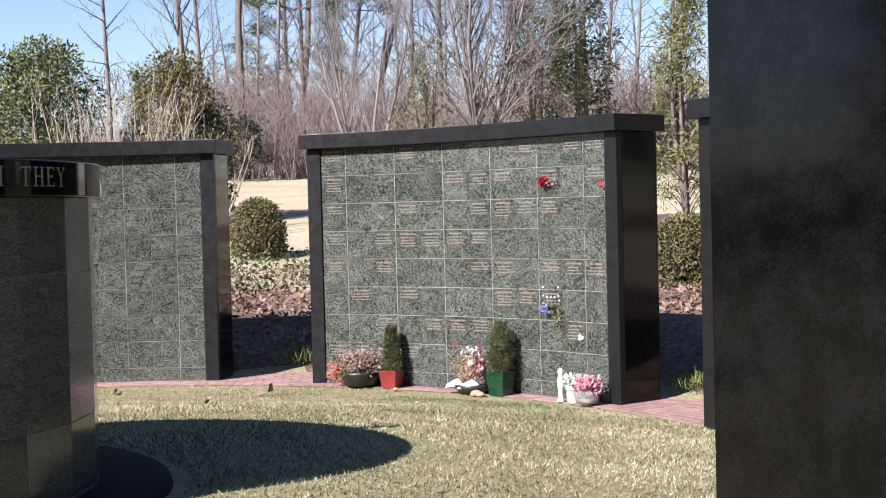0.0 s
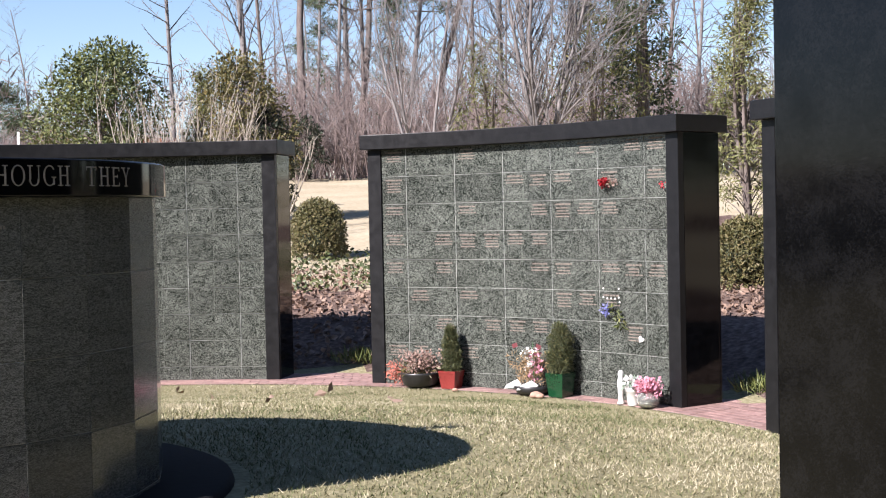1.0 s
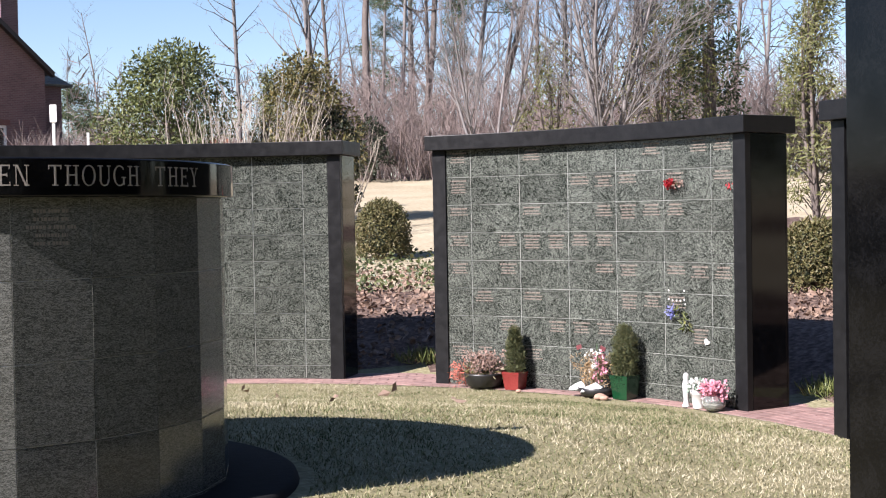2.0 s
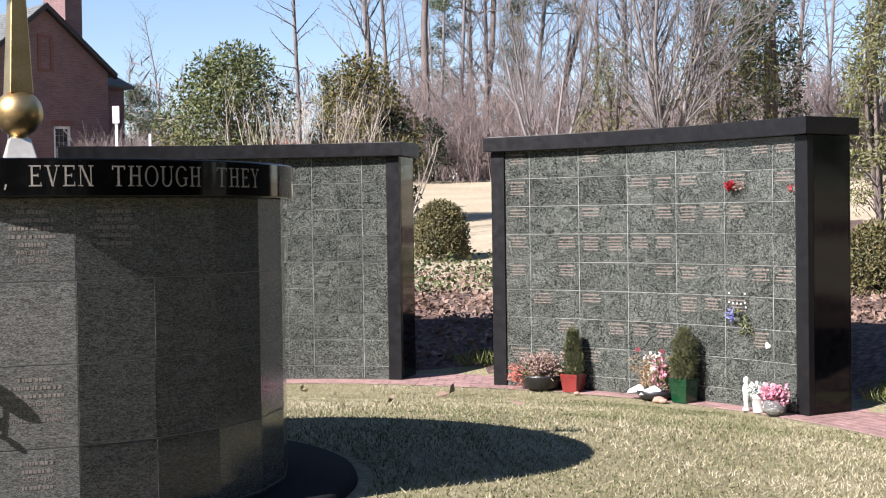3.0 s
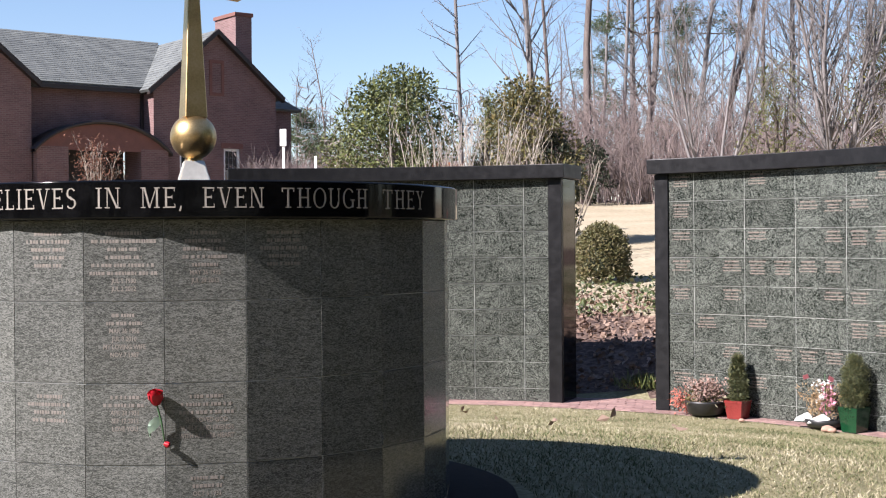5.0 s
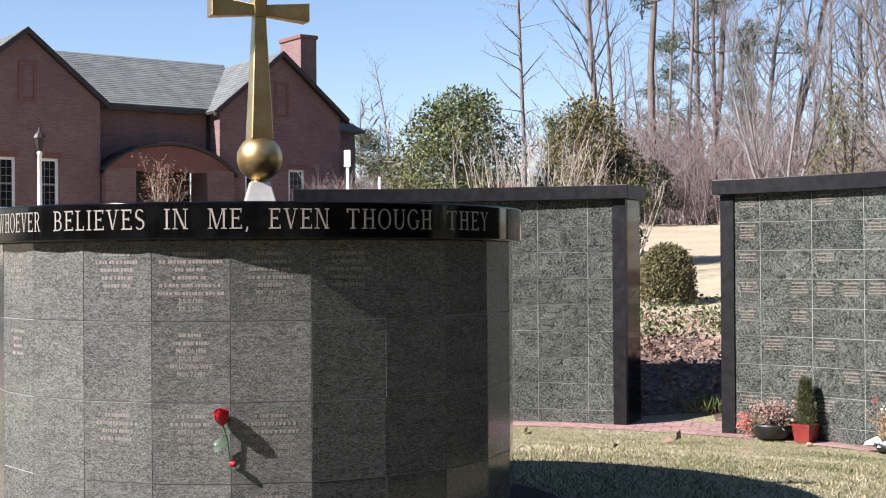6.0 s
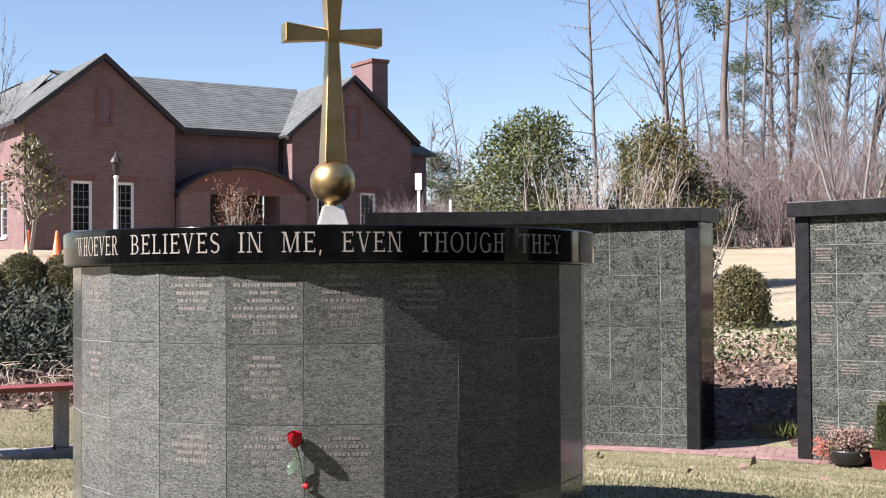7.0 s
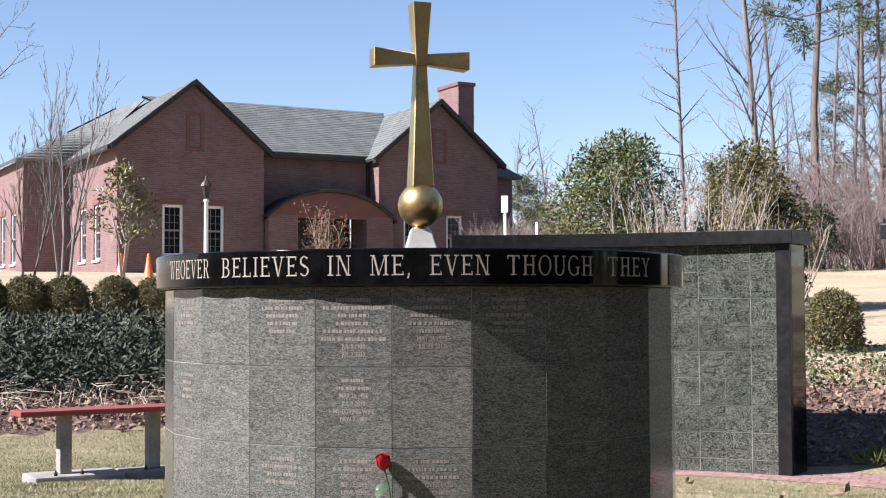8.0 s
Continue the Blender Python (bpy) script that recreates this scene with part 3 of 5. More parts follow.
def build_drum():
    drum = thing("round_columbarium", Matrix.Translation((DRUM.x, DRUM.y, 0)), "round grey-green granite columbarium with black lettered coping", "columbarium")
    put("plinth", lathe("plinth", [(1.36, 0.2), (1.36, 0.64), (1.35, 0.665), (1.33, 0.672), (1.0, 0.674)], PLINTH, 72), drum, label="round dark granite base")
    put("core", polygon_block("core", DR - 0.003, D_BASE, D_TOP - 0.002, SIDES, EDGE0, GROUT), drum)
    shape = box_mesh("niche_panel", -0.1387, 0.1387, 0, 0.03, -0.1396, 0.1396, DRUM_NICHE, 0.0012)
    n = 6
    texts = {
        (-1, 0): [None, 0.4, 0.5, 0.45], (-1, 1): [None, 0.35, 0.3, 0.4], (1, 0): [0.45, 0.7, 0.55, 0.5, 0.45],
        (2, 0): [0.5, 0.9, 0.45, 0.5, 0.9, 0.95, "JUL 5 1930", "JUL 2 2012"],
        (3, 0): [0.4, 0.55, 0.6, 0.62, 0.35, "MAY 26 1932", "JUL 29 2013"],
        (4, 0): [None, 0.5, 0.7, 0.45, 0.5], (2, 1): [0.35, 0.5, "MAR 26 1956", "JUL 9 2010", "MY LOVING WIFE", "NOV 7 1987"],
        (1, 2): [0.4, 0.7, 0.5, 0.55], (2, 2): [0.4, 0.6, "APR 28 1931", "SEP 12 2012", "LOVE YOU"],
        (3, 2): [0.45, 0.7, 0.75, "SHE LOVED GOD", "FAMILY AND FRIENDS", "WITH ALL HER HEART"], (3, 3): [0.45, 0.4, "OCT 6 1932", 0.4],
    }
    for k in range(SIDES):
        a = EDGE0 + (k + 0.5) * 2 * math.pi / SIDES
        j = k if k < 12 else k - SIDES
        for r in range(n):
            z = D_TOP - 0.002 - 0.282 * (r + 0.5)
            here = Matrix.Rotation(a, 4, "Z") @ Matrix.Translation((0, -AP + random.uniform(-0.0008, 0.0008), z))
            slab = put("niche_panel", shape, drum, here)
            for me, at in engraving(texts.get((j, r), ())):
                put("inscription", me, slab, Matrix.Translation((0, 0, at)) if at is not None else None, kind="stuff")
    ring = [(DR + 0.01, 0), (DR + 0.036, 0), (DR + 0.040, 0.004), (DR + 0.040, 0.006), (DR + 0.040, 0.02), (DR + 0.040, D_CAP - 0.02), (DR + 0.040, D_CAP - 0.006), (DR + 0.040, D_CAP - 0.004), (DR + 0.036, D_CAP), (DR + 0.03, D_CAP + 0.0002), (0.2, D_CAP + 0.004)]
    cap = put("cap", lathe("cap", [(0.2, 0)] + ring, BLACK, 144), drum, Matrix.Translation((0, 0, D_TOP)), label="polished black coping ring")
    for text, a0, a1 in (("''WHOEVER", -49.8, -32.1), ("BELIEVES", -28.3, -7.9), ("IN", -4.4, -0.1), ("ME,", 3.6, 10.9), ("EVEN", 14.3, 25.1), ("THOUGH", 28.5, 46.7), ("THEY", 50.6, 64.0)):
        put("lettering", strokes_mesh("lettering", word(text, a0, a1, 0.036, 0.070), CAP_LETTER, DR + 0.040), cap, label="pale painted roman capitals")
    return drum


build_drum()


def taper(bm, a, b, wa, wb, turn):
    """A square bar that tapers from point a to point b."""
    a, b = Vector(a), Vector(b)
    d = (b - a).normalized()
    side = Vector((1, 0, 0)) if abs(d.z) > 0.9 else Vector((0, 0, 1))
    u = (side - d * side.dot(d)).normalized()
    v = d.cross(u)
    ends = []
    for p, w in ((a, wa), (b, wb)):
        ends.append([bm.verts.new(p + u * w * sx / 2 + v * w * sy / 2) for sx, sy in ((-1, -1), (1, -1), (1, 1), (-1, 1))])
    lo, hi = ends
    made = [bm.faces.new(lo[::-1]), bm.faces.new(hi)] + [bm.faces.new((lo[k], lo[(k + 1) % 4], hi[(k + 1) % 4], hi[k])) for k in range(4)]
    return made


def build_cross():
    m = Matrix.Translation((DRUM.x, DRUM.y, D_TOP + D_CAP + 0.006)) @ Matrix.Rotation(radians(30), 4, "Z")
    z = D_TOP + D_CAP + 0.006
    cross = thing("cross_finial", m, "gold metal cross rising from a round ball on coping", "cross")
    bm = bmesh.new()
    taper(bm, (0, 0, 0), (0, 0, 2.075 - z), 0.150, 0.082, 0)
    bmesh.ops.bevel(bm, geom=bm.edges[:], offset=0.004, segments=2, affect="EDGES")
    put("pedestal", from_bm("pedestal", bm, PALE_BRASS), cross, Matrix.Rotation(radians(-12), 4, "Z"), "pale tapered metal pedestal")
    put("ball", lathe("ball", [(0.03, -0.115), (0.04, -0.105), (0.034, -0.092)] + [(0.0965 * math.sin(math.pi * k / 24), -0.0965 * math.cos(math.pi * k / 24)) for k in range(3, 24)], BRASS, 40), cross, Matrix.Translation((0, 0, 2.176 - z)), "brushed gold ball")
    bm = bmesh.new()
    cz = 2.805 - z
    taper(bm, (0, 0, 2.255 - z), (0, 0, cz - 0.03), 0.096, 0.050, 0)
    taper(bm, (0, 0, cz - 0.03), (0, 0, 3.05 - z), 0.050, 0.084, 0)
    bmesh.ops.bevel(bm, geom=bm.edges[:], offset=0.003, segments=1, affect="EDGES")
    put("shaft", from_bm("shaft", bm, BRASS), cross)
    for s in (-1, 1):
        bm = bmesh.new()
        taper(bm, (s * 0.02, 0, cz), (s * 0.215, 0, cz), 0.046, 0.080, 0)
        bmesh.ops.bevel(bm, geom=bm.edges[:], offset=0.003, segments=1, affect="EDGES")
        put("arm", from_bm("arm", bm, BRASS), cross)


build_cross()

# ---- brick building on the rise ----
GL = 3.0                                 # ground level at the building
U = radians(40.4)
HOUSE = Matrix.Translation((-21.7, 45.96, 0)) @ Matrix.Rotation(U, 4, "Z")   # x along the front, y back
GLASS = bpy.data.materials.new("dark_window_glass")
GLASS.use_nodes = True
g = GLASS.node_tree.nodes["Principled BSDF"]
g.inputs["Base Color"].default_value, g.inputs["Roughness"].default_value = (0.010, 0.012, 0.016, 1), 0.06


def wall_with_holes(name, outline, holes, y0, y1, parent, material, along="x"):
    """A wall slab with openings cut through: outline is a list of (s, z), holes are (s0, s1, z0, z1)."""
    ss = sorted({s for s, _ in outline} | {h[k] for h in holes for k in (0, 1)})
    top = lambda s: np.interp(s, [p[0] for p in outline], [p[1] for p in outline])
    bm = bmesh.new()

    def cell(s0, s1, z0, z0b, z1, z1b):
        pts = [(s0, z0), (s1, z0b), (s1, z1b), (s0, z1)]
        lo = [bm.verts.new((s, y0, z) if along == "x" else (y0, s, z)) for s, z in pts]
        hi = [bm.verts.new((s, y1, z) if along == "x" else (y1, s, z)) for s, z in pts]
        bm.faces.new(lo)
        bm.faces.new(hi[::-1])
        for k in range(4):
            bm.faces.new((lo[k], hi[k], hi[(k + 1) % 4], lo[(k + 1) % 4]))

    for a, b in zip(ss, ss[1:]):
        cuts = sorted((h[2], h[3]) for h in holes if h[0] <= a + 1e-6 and h[1] >= b - 1e-6)
        z = GL - 0.6
        for z0, z1 in cuts:
            cell(a, b, z, z, z0, z0)
            z = z1
        cell(a, b, z, z, top(a), top(b))
    bmesh.ops.remove_doubles(bm, verts=bm.verts, dist=1e-4)
    return put(name, from_bm(name, bm, material), parent)


def sash_window(parent, s0, s1, z0, z1, face, along="x"):
    """A white sash window set in an opening: frame, sill, bars and panes."""
    turn = Matrix.Identity(4) if along == "x" else Matrix(((0, 1, 0, 0), (1, 0, 0, 0), (0, 0, 1, 0), (0, 0, 0, 1)))
    base = Matrix.Translation((s0, face + 0.06, z0) if along == "x" else (face + 0.06, s0, z0))
    if along == "y":
        base = base @ turn
    w, h = s1 - s0, z1 - z0
    bm = bmesh.new()
    for b in ((0, 0.10, 0, h), (w - 0.10, w, 0, h), (0, w, 0, 0.10), (0, w, h - 0.10, h)):
        box(bm, b[0], b[1], 0, 0.1, b[2], b[3])
    win = put("window_frame", from_bm("window_frame", bm, WHITE), parent, base, "white painted sash frame")
    put("sill", box_mesh("sill", -0.06, w + 0.06, -0.12, 0.05, -0.08, 0, WHITE), win)
    bm = bmesh.new()
    box(bm, 0.1, w - 0.1, 0.03, 0.07, h / 2 - 0.035, h / 2 + 0.035)
    for k in (1, 2):
        x = 0.1 + (w - 0.2) * k / 3
        box(bm, x - 0.007, x + 0.007, 0.04, 0.06, 0.1, h - 0.1)
    for k in (1, 2, 4, 5):
        z = 0.1 + (h - 0.2) * k / 6
        box(bm, 0.1, w - 0.1, 0.042, 0.058, z - 0.007, z + 0.007)
    put("glazing_bar", from_bm("glazing_bar", bm, CONCRETE), win)
    put("pane", box_mesh("pane", 0.1, w - 0.1, 0.065, 0.075, 0.1, h - 0.1, GLASS), win)
    put("brick_lintel", box_mesh("brick_lintel", -0.12, w + 0.12, -0.085, -0.03, h + 0.002, h + 0.22, SOLDIER), parent, base)


CONCRETE = mat("grey_concrete", [(0.152, 0.144, 0.137), (0.236, 0.224, 0.209), (0.304, 0.293, 0.274)], 4, 0.9, 0.4, fine=50)
SOLDIER = mat("orange_brick_lintel", [(0.129, 0.057, 0.0456), (0.19, 0.0836, 0.0646)], 4, 0.9, 0.3, fine=30)


def roof_slab(corners, parent, label=""):
    """A slab of shingled roof over four corners, with shingle courses stepping down the slope."""
    a, b, c, d = (Vector(p) for p in corners)            # eave a-b, ridge d-c
    bm = bmesh.new()
    run = ((d - a).length + (c - b).length) / 2
    n = max(2, int(run / 0.22))
    nrm = (b - a).cross(d - a).normalized()
    if nrm.z < 0:
        nrm = -nrm
    left, right = [], []
    for i in range(n):
        for t, lift in ((i / n, 0.120), ((i + 1) / n, 0.108)):
            left.append(bm.verts.new(a.lerp(d, t) + nrm * lift))
            right.append(bm.verts.new(b.lerp(c, t) + nrm * lift))
    low = [bm.verts.new(x) for x in (a, b, c, d)]
    for i in range(len(left) - 1):
        bm.faces.new((left[i], right[i], right[i + 1], left[i + 1]))
    bm.faces.new((low[0], low[1], right[0], left[0]))
    bm.faces.new((low[2], low[3], left[-1], right[-1]))
    bm.faces.new(low[::-1])
    return put("roof", from_bm("roof", bm, ROOF), parent, label=label)


def build_house():
    house = thing("church_house", HOUSE, "red brick church house with gables and slate roof", "building")
    E, P = 7.85, 10.2
    wins = ((1.7, 2.5, 3.7, 5.62), (3.3, 4.1, 3.7, 5.62))
    winr = ((11.75, 12.5, 3.7, 5.55), (13.73, 14.49, 3.7, 5.55))
    wall_with_holes("wall", [(0, E), (2.9, P), (5.7, E)], wins, 0.0, 0.3, house, BRICKS)
    wall_with_holes("wall", [(10.64, E), (13.4, P), (16.2, E)], winr, 0.0, 0.3, house, BRICKS)
    for w in wins + winr:
        sash_window(house, *w, 0.0)
    side = ((2.35, 3.35, 3.6, 5.75), (4.55, 5.55, 3.6, 5.75))
    wall_with_holes("wall", [(0.302, E), (7.2, E)], side, 0.0, 0.3, house, BRICKS, "y")
    for w in side:
        sash_window(house, *w, 0.0, "y")
    back = ((8.6, 9.6, 3.6, 5.75), (10.8, 11.8, 3.6, 5.75))
    wall_with_holes("wall", [(-1.9, E), (-0.002, E)], (), 7.2, 7.5, house, BRICKS)
    wall_with_holes("wall", [(7.502, E), (16, E)], back, -1.9, -1.6, house, BRICKS, "y")
    for w in back:
        sash_window(house, *w, -1.9, "y")
    wall_with_holes("wall", [(5.702, E), (10.638, E)], ((6.8, 10.0, GL - 0.6, 5.4),), 1.0, 1.3, house, BRICKS)
    wall_with_holes("wall", [(0.302, E), (1.0, E)], (), 5.4, 5.7, house, BRICKS, "y")
    wall_with_holes("wall", [(0.302, E), (1.0, E)], (), 10.64, 10.94, house, BRICKS, "y")
    wall_with_holes("wall", [(0.302, E), (2.2, E)], (), 15.9, 16.2, house, BRICKS, "y")
    wall_with_holes("wall", [(16.202, E - 0.3), (18.3, E - 0.3)], (), 2.2, 2.5, house, BRICKS)
    wall_with_holes("wall", [(2.502, E - 0.3), (9, E - 0.3)], (), 18.0, 18.3, house, BRICKS, "y")
    # blind brick panels in the gables
    for u0 in (2.62, 13.1):
        bm = bmesh.new()
        for b in ((u0, u0 + 0.66, 9.0, 9.12), (u0, u0 + 0.66, 7.68, 7.8), (u0, u0 + 0.12, 7.8, 9.0), (u0 + 0.54, u0 + 0.66, 7.8, 9.0)):
            box(bm, b[0], b[1], -0.04, 0.0, b[2], b[3])
        put("brick_panel", from_bm("brick_panel", bm, SOLDIER), house)
    # roofs
    o = 0.28
    R, RV = 10.35, 5.2
    for u0, um, u1, name in ((0, 2.9, 5.7, "west"), (10.64, 13.4, 16.2, "east")):
        roof_slab(((u0 - o, -0.25, E - 0.2), (u0 - o, 7.2 if u0 < 1 else 3.4, E - 0.2), (um, 8.8 if u0 < 1 else RV, P + 0.03), (um, -0.25, P + 0.03)), house)
        roof_slab(((u1 + o, -0.25, E - 0.2), (u1 + o, 2.4, E - 0.2), (um, RV, P + 0.03), (um, -0.25, P + 0.03)), house)
        for a, b in (((u0 - o, E - 0.2), (um, P + 0.04)), ((u1 + o, E - 0.2), (um, P + 0.04))):
            bm = bmesh.new()
            lo = [bm.verts.new((s, y, z + dz)) for y in (-0.3, -0.02) for (s, z) in (a, b) for dz in (-0.10, 0.12)]
            for f in ((0, 1, 3, 2), (4, 6, 7, 5), (0, 4, 5, 1), (2, 3, 7, 6), (1, 5, 7, 3), (0, 2, 6, 4)):
                bm.faces.new([lo[k] for k in f])
            put("bargeboard", from_bm("bargeboard", bm, TRIM_DARK), house)
    roof_slab(((5.4, 0.7, E - 0.05), (10.9, 0.7, E - 0.05), (13.4, RV, R), (2.4, RV, R)), house, "grey-green shingled main roof")
    roof_slab(((-2.2, 7.0, E - 0.1), (0.3, 7.0, E - 0.1), (2.6, 5.2, R), (2.4, 9.0, R)), house)
    roof_slab(((-2.2, 18, E - 0.1), (-2.2, 7.0, E - 0.1), (2.4, 9.0, R), (2.4, 18, R)), house)
    roof_slab(((18.7, 2.0, E - 0.42), (15.6, 2.0, E - 0.42), (13.4, 5.4, R - 0.1), (15.0, 5.4, R - 0.1)), house)
    roof_slab(((18.7, 9.0, E - 0.42), (18.7, 2.0, E - 0.42), (15.0, 5.4, R - 0.1), (15.0, 9.0, R - 0.1)), house)
    put("gutter", box_mesh("gutter", 5.5, 10.8, 0.56, 0.72, E - 0.22, E - 0.04, TRIM_DARK, 0.02), house)
    put("gutter", box_mesh("gutter", -0.42, -0.26, -0.2, 7.2, E - 0.3, E - 0.12, TRIM_DARK, 0.02), house)
    for u0 in (5.62, 10.52):
        put("downpipe", box_mesh("downpipe", u0, u0 + 0.12, 0.86, 0.98, GL, E - 0.2, TRIM_DARK, 0.02), house)
    # chimney
    stack = put("chimney", box_mesh("chimney", 15.18, 15.95, 1.5, 3.3, 7.6, 11.3, BRICKS), house)
    put("chimney_cap", box_mesh("chimney_cap", 15.12, 16.01, 1.44, 3.36, 11.3, 11.46, SOLDIER, 0.02), stack)
    # arched porch
    bm = bmesh.new()
    ring = []
    for k in range(17):
        a = math.pi * (0.5 - (k / 16 - 0.5) * 0.62)
        ring.append((8.4 + 3.3 * math.cos(a) * 1.02, 3.75 + 2.65 * math.sin(a)))
    for (s0, z0), (s1, z1) in zip(ring, ring[1:]):
        v = [bm.verts.new(p) for p in ((s0, -0.55, z0), (s1, -0.55, z1), (s1, 1.0, z1), (s0, 1.0, z0), (s0, -0.55, z0 - 0.12), (s1, -0.55, z1 - 0.12), (s1, 1.0, z1 - 0.12), (s0, 1.0, z0 - 0.12))]
        for f in ((0, 1, 2, 3), (4, 7, 6, 5), (0, 4, 5, 1), (3, 2, 6, 7)):
            bm.faces.new([v[i] for i in f])
    bmesh.ops.remove_doubles(bm, verts=bm.verts, dist=1e-4)
    put("porch_roof", from_bm("porch_roof", bm, TRIM_DARK, True), house, label="curved dark metal porch roof")
    bm = bmesh.new()
    for (s0, z0), (s1, z1) in zip(ring, ring[1:]):
        lo = 5.35
        v = [bm.verts.new(p) for p in ((s0, -0.4, lo), (s1, -0.4, lo), (s1, -0.4, max(lo, z1 - 0.14)), (s0, -0.4, max(lo, z0 - 0.14)))]
        bm.faces.new(v)
        w = [bm.verts.new(p.co + Vector((0, 0.25, 0))) for p in v]
        bm.faces.new(w[::-1])
    box(bm, 6.9, 9.95, -0.4, -0.15, 5.25, 5.35)
    put("porch_arch", from_bm("porch_arch", bm, SOLDIER), house, label="orange brick porch arch")
    for u0, u1 in ((5.75, 6.95), (9.9, 11.05)):
        put("porch_pier", box_mesh("porch_pier", u0, u1, -0.42, 0.98, GL - 0.6, 5.36, BRICKS), house)
    put("porch_door", box_mesh("porch_door", 6.9, 9.95, 1.32, 1.4, GL - 0.5, 5.4, TRIM_DARK), house, label="dark recessed porch doors")


build_house()


# ---- near the building ----
def on_ground(t_az, dist):
    """A place by bearing (degrees to the right, from 1.2 right of +y) and distance from the walk."""
    a = radians(1.2 + 0.974 * t_az)
    x, y = 1.027 * dist * math.sin(a), 1.027 * dist * math.cos(a)
    return Vector((x, y, ground_z(x, y)))


def traffic_cone(p):
    cone = thing("traffic_cone", Matrix.Translation(p), "orange plastic traffic cone standing by the brick building", "traffic cone", "cones by the building")
    put("body", lathe("body", [(0.19, 0.04), (0.17, 0.06), (0.045, 0.88), (0.035, 0.9)], ORANGE, 18), cone)
    put("foot", box_mesh("foot", -0.24, 0.24, -0.24, 0.24, 0, 0.04, ORANGE, 0.012), cone)


def lamp_post(p):
    lamp = thing("street_lamp", Matrix.Translation(p), "white lamp post with dark carriage lantern before the building", "lamp post")
    put("post", lathe("post", [(0.14, 0), (0.14, 0.25), (0.075, 0.35), (0.06, 2.6), (0.09, 2.64), (0.05, 2.7)], WHITE, 14), lamp)
    put("lantern", lathe("lantern", [(0.06, 2.7), (0.09, 2.76), (0.15, 3.06), (0.19, 3.09), (0.14, 3.2), (0.05, 3.3), (0.025, 3.42)], TRIM_DARK, 8, False), lamp, label="dark metal lantern")


def sign_post(p, h, plate):
    sign = thing("sign_post", Matrix.Translation(p), "white sign plate on a slim post, seen edge-on", "sign")
    put("post", box_mesh("post", -0.04, 0.04, -0.04, 0.04, 0, h, WHITE, 0.01), sign)
    if plate:
        put("plate", box_mesh("plate", -0.10, 0.10, -0.07, -0.045, h - 0.48, h + 0.03, WHITE, 0.01), sign)


for az in (-27.0, -25.85):
    traffic_cone(on_ground(az, 43.5))
lamp_post(on_ground(-23.45, 41.0))
sign_post(on_ground(-10.57, 40.0), 2.75, True)
sign_post(on_ground(-9.2, 44.0), 1.9, False)


# ---- trees and shrubs ----
class Wood:
    """Gathers tapering tubes into one mesh."""

    def __init__(self):
        self.v, self.f = [], []

    def tube(self, pts, radii, n):
        base, k = len(self.v), len(pts)
        for i, (p, r) in enumerate(zip(pts, radii)):
            d = (pts[min(i + 1, k - 1)] - pts[max(i - 1, 0)]).normalized()
            u = d.orthogonal().normalized()
            w = d.cross(u)
            for j in range(n):
                a = 2 * math.pi * j / n
                self.v.append(p + (u * math.cos(a) + w * math.sin(a)) * r)
        for i in range(k - 1):
            for j in range(n):
                self.f.append((base + i * n + j, base + i * n + (j + 1) % n, base + (i + 1) * n + (j + 1) % n, base + (i + 1) * n + j))

    def mesh(self, name, material):
        return mesh(name, self.v, self.f, material, True)


def grow(wood, tips, rng, p, d, length, radius, level, kids, spread, rise, bend=0.12, first=0.25, thin=0.55, floor=0.008):
    """One limb and, from it, its smaller limbs. kids: how many at each level; rise: how much they turn up."""
    steps = 6 if level == 0 else 4
    pts, radii = [p], [radius]
    for i in range(steps):
        d = (d + Vector((rng.gauss(0, bend), rng.gauss(0, bend), rng.gauss(0, bend) + rise * 0.12))).normalized()
        p = p + d * (length / steps)
        pts.append(p)
        radii.append(max(floor * 0.6, radius * (1 - 0.8 * (i + 1) / steps)))
    wood[min(level, len(wood) - 1)].tube(pts, radii, 6 if level == 0 else (4 if level == 1 else 3))
    if level >= len(kids):
        tips.append(p)
        return
    for k in range(kids[level]):
        t = first + (1 - first) * (k + rng.random()) / kids[level] if level == 0 else 0.15 + 0.85 * (k + rng.random()) / kids[level]
        i = min(steps - 1, int(t * steps))
        q = pts[i].lerp(pts[i + 1], t * steps - i)
        along = (pts[i + 1] - pts[i]).normalized()
        a = rng.random() * 2 * math.pi
        out = (along.orthogonal().normalized() @ Matrix.Rotation(a, 3, along))
        s = spread * rng.uniform(0.7, 1.25)
        way = (along * math.cos(s) + out * math.sin(s) + Vector((0, 0, rise * 0.3))).normalized()
        size = rng.uniform(0.7, 1.1) * thin * (1.15 - 0.6 * t if level == 0 else 1.0)
        grow(wood, tips, rng, q, way, length * size, max(floor, radii[i] * (0.33 if level == 0 and thin < 0.3 else 0.55)), level + 1, kids, spread, rise, max(0.08, bend * 1.25), first, thin, floor)


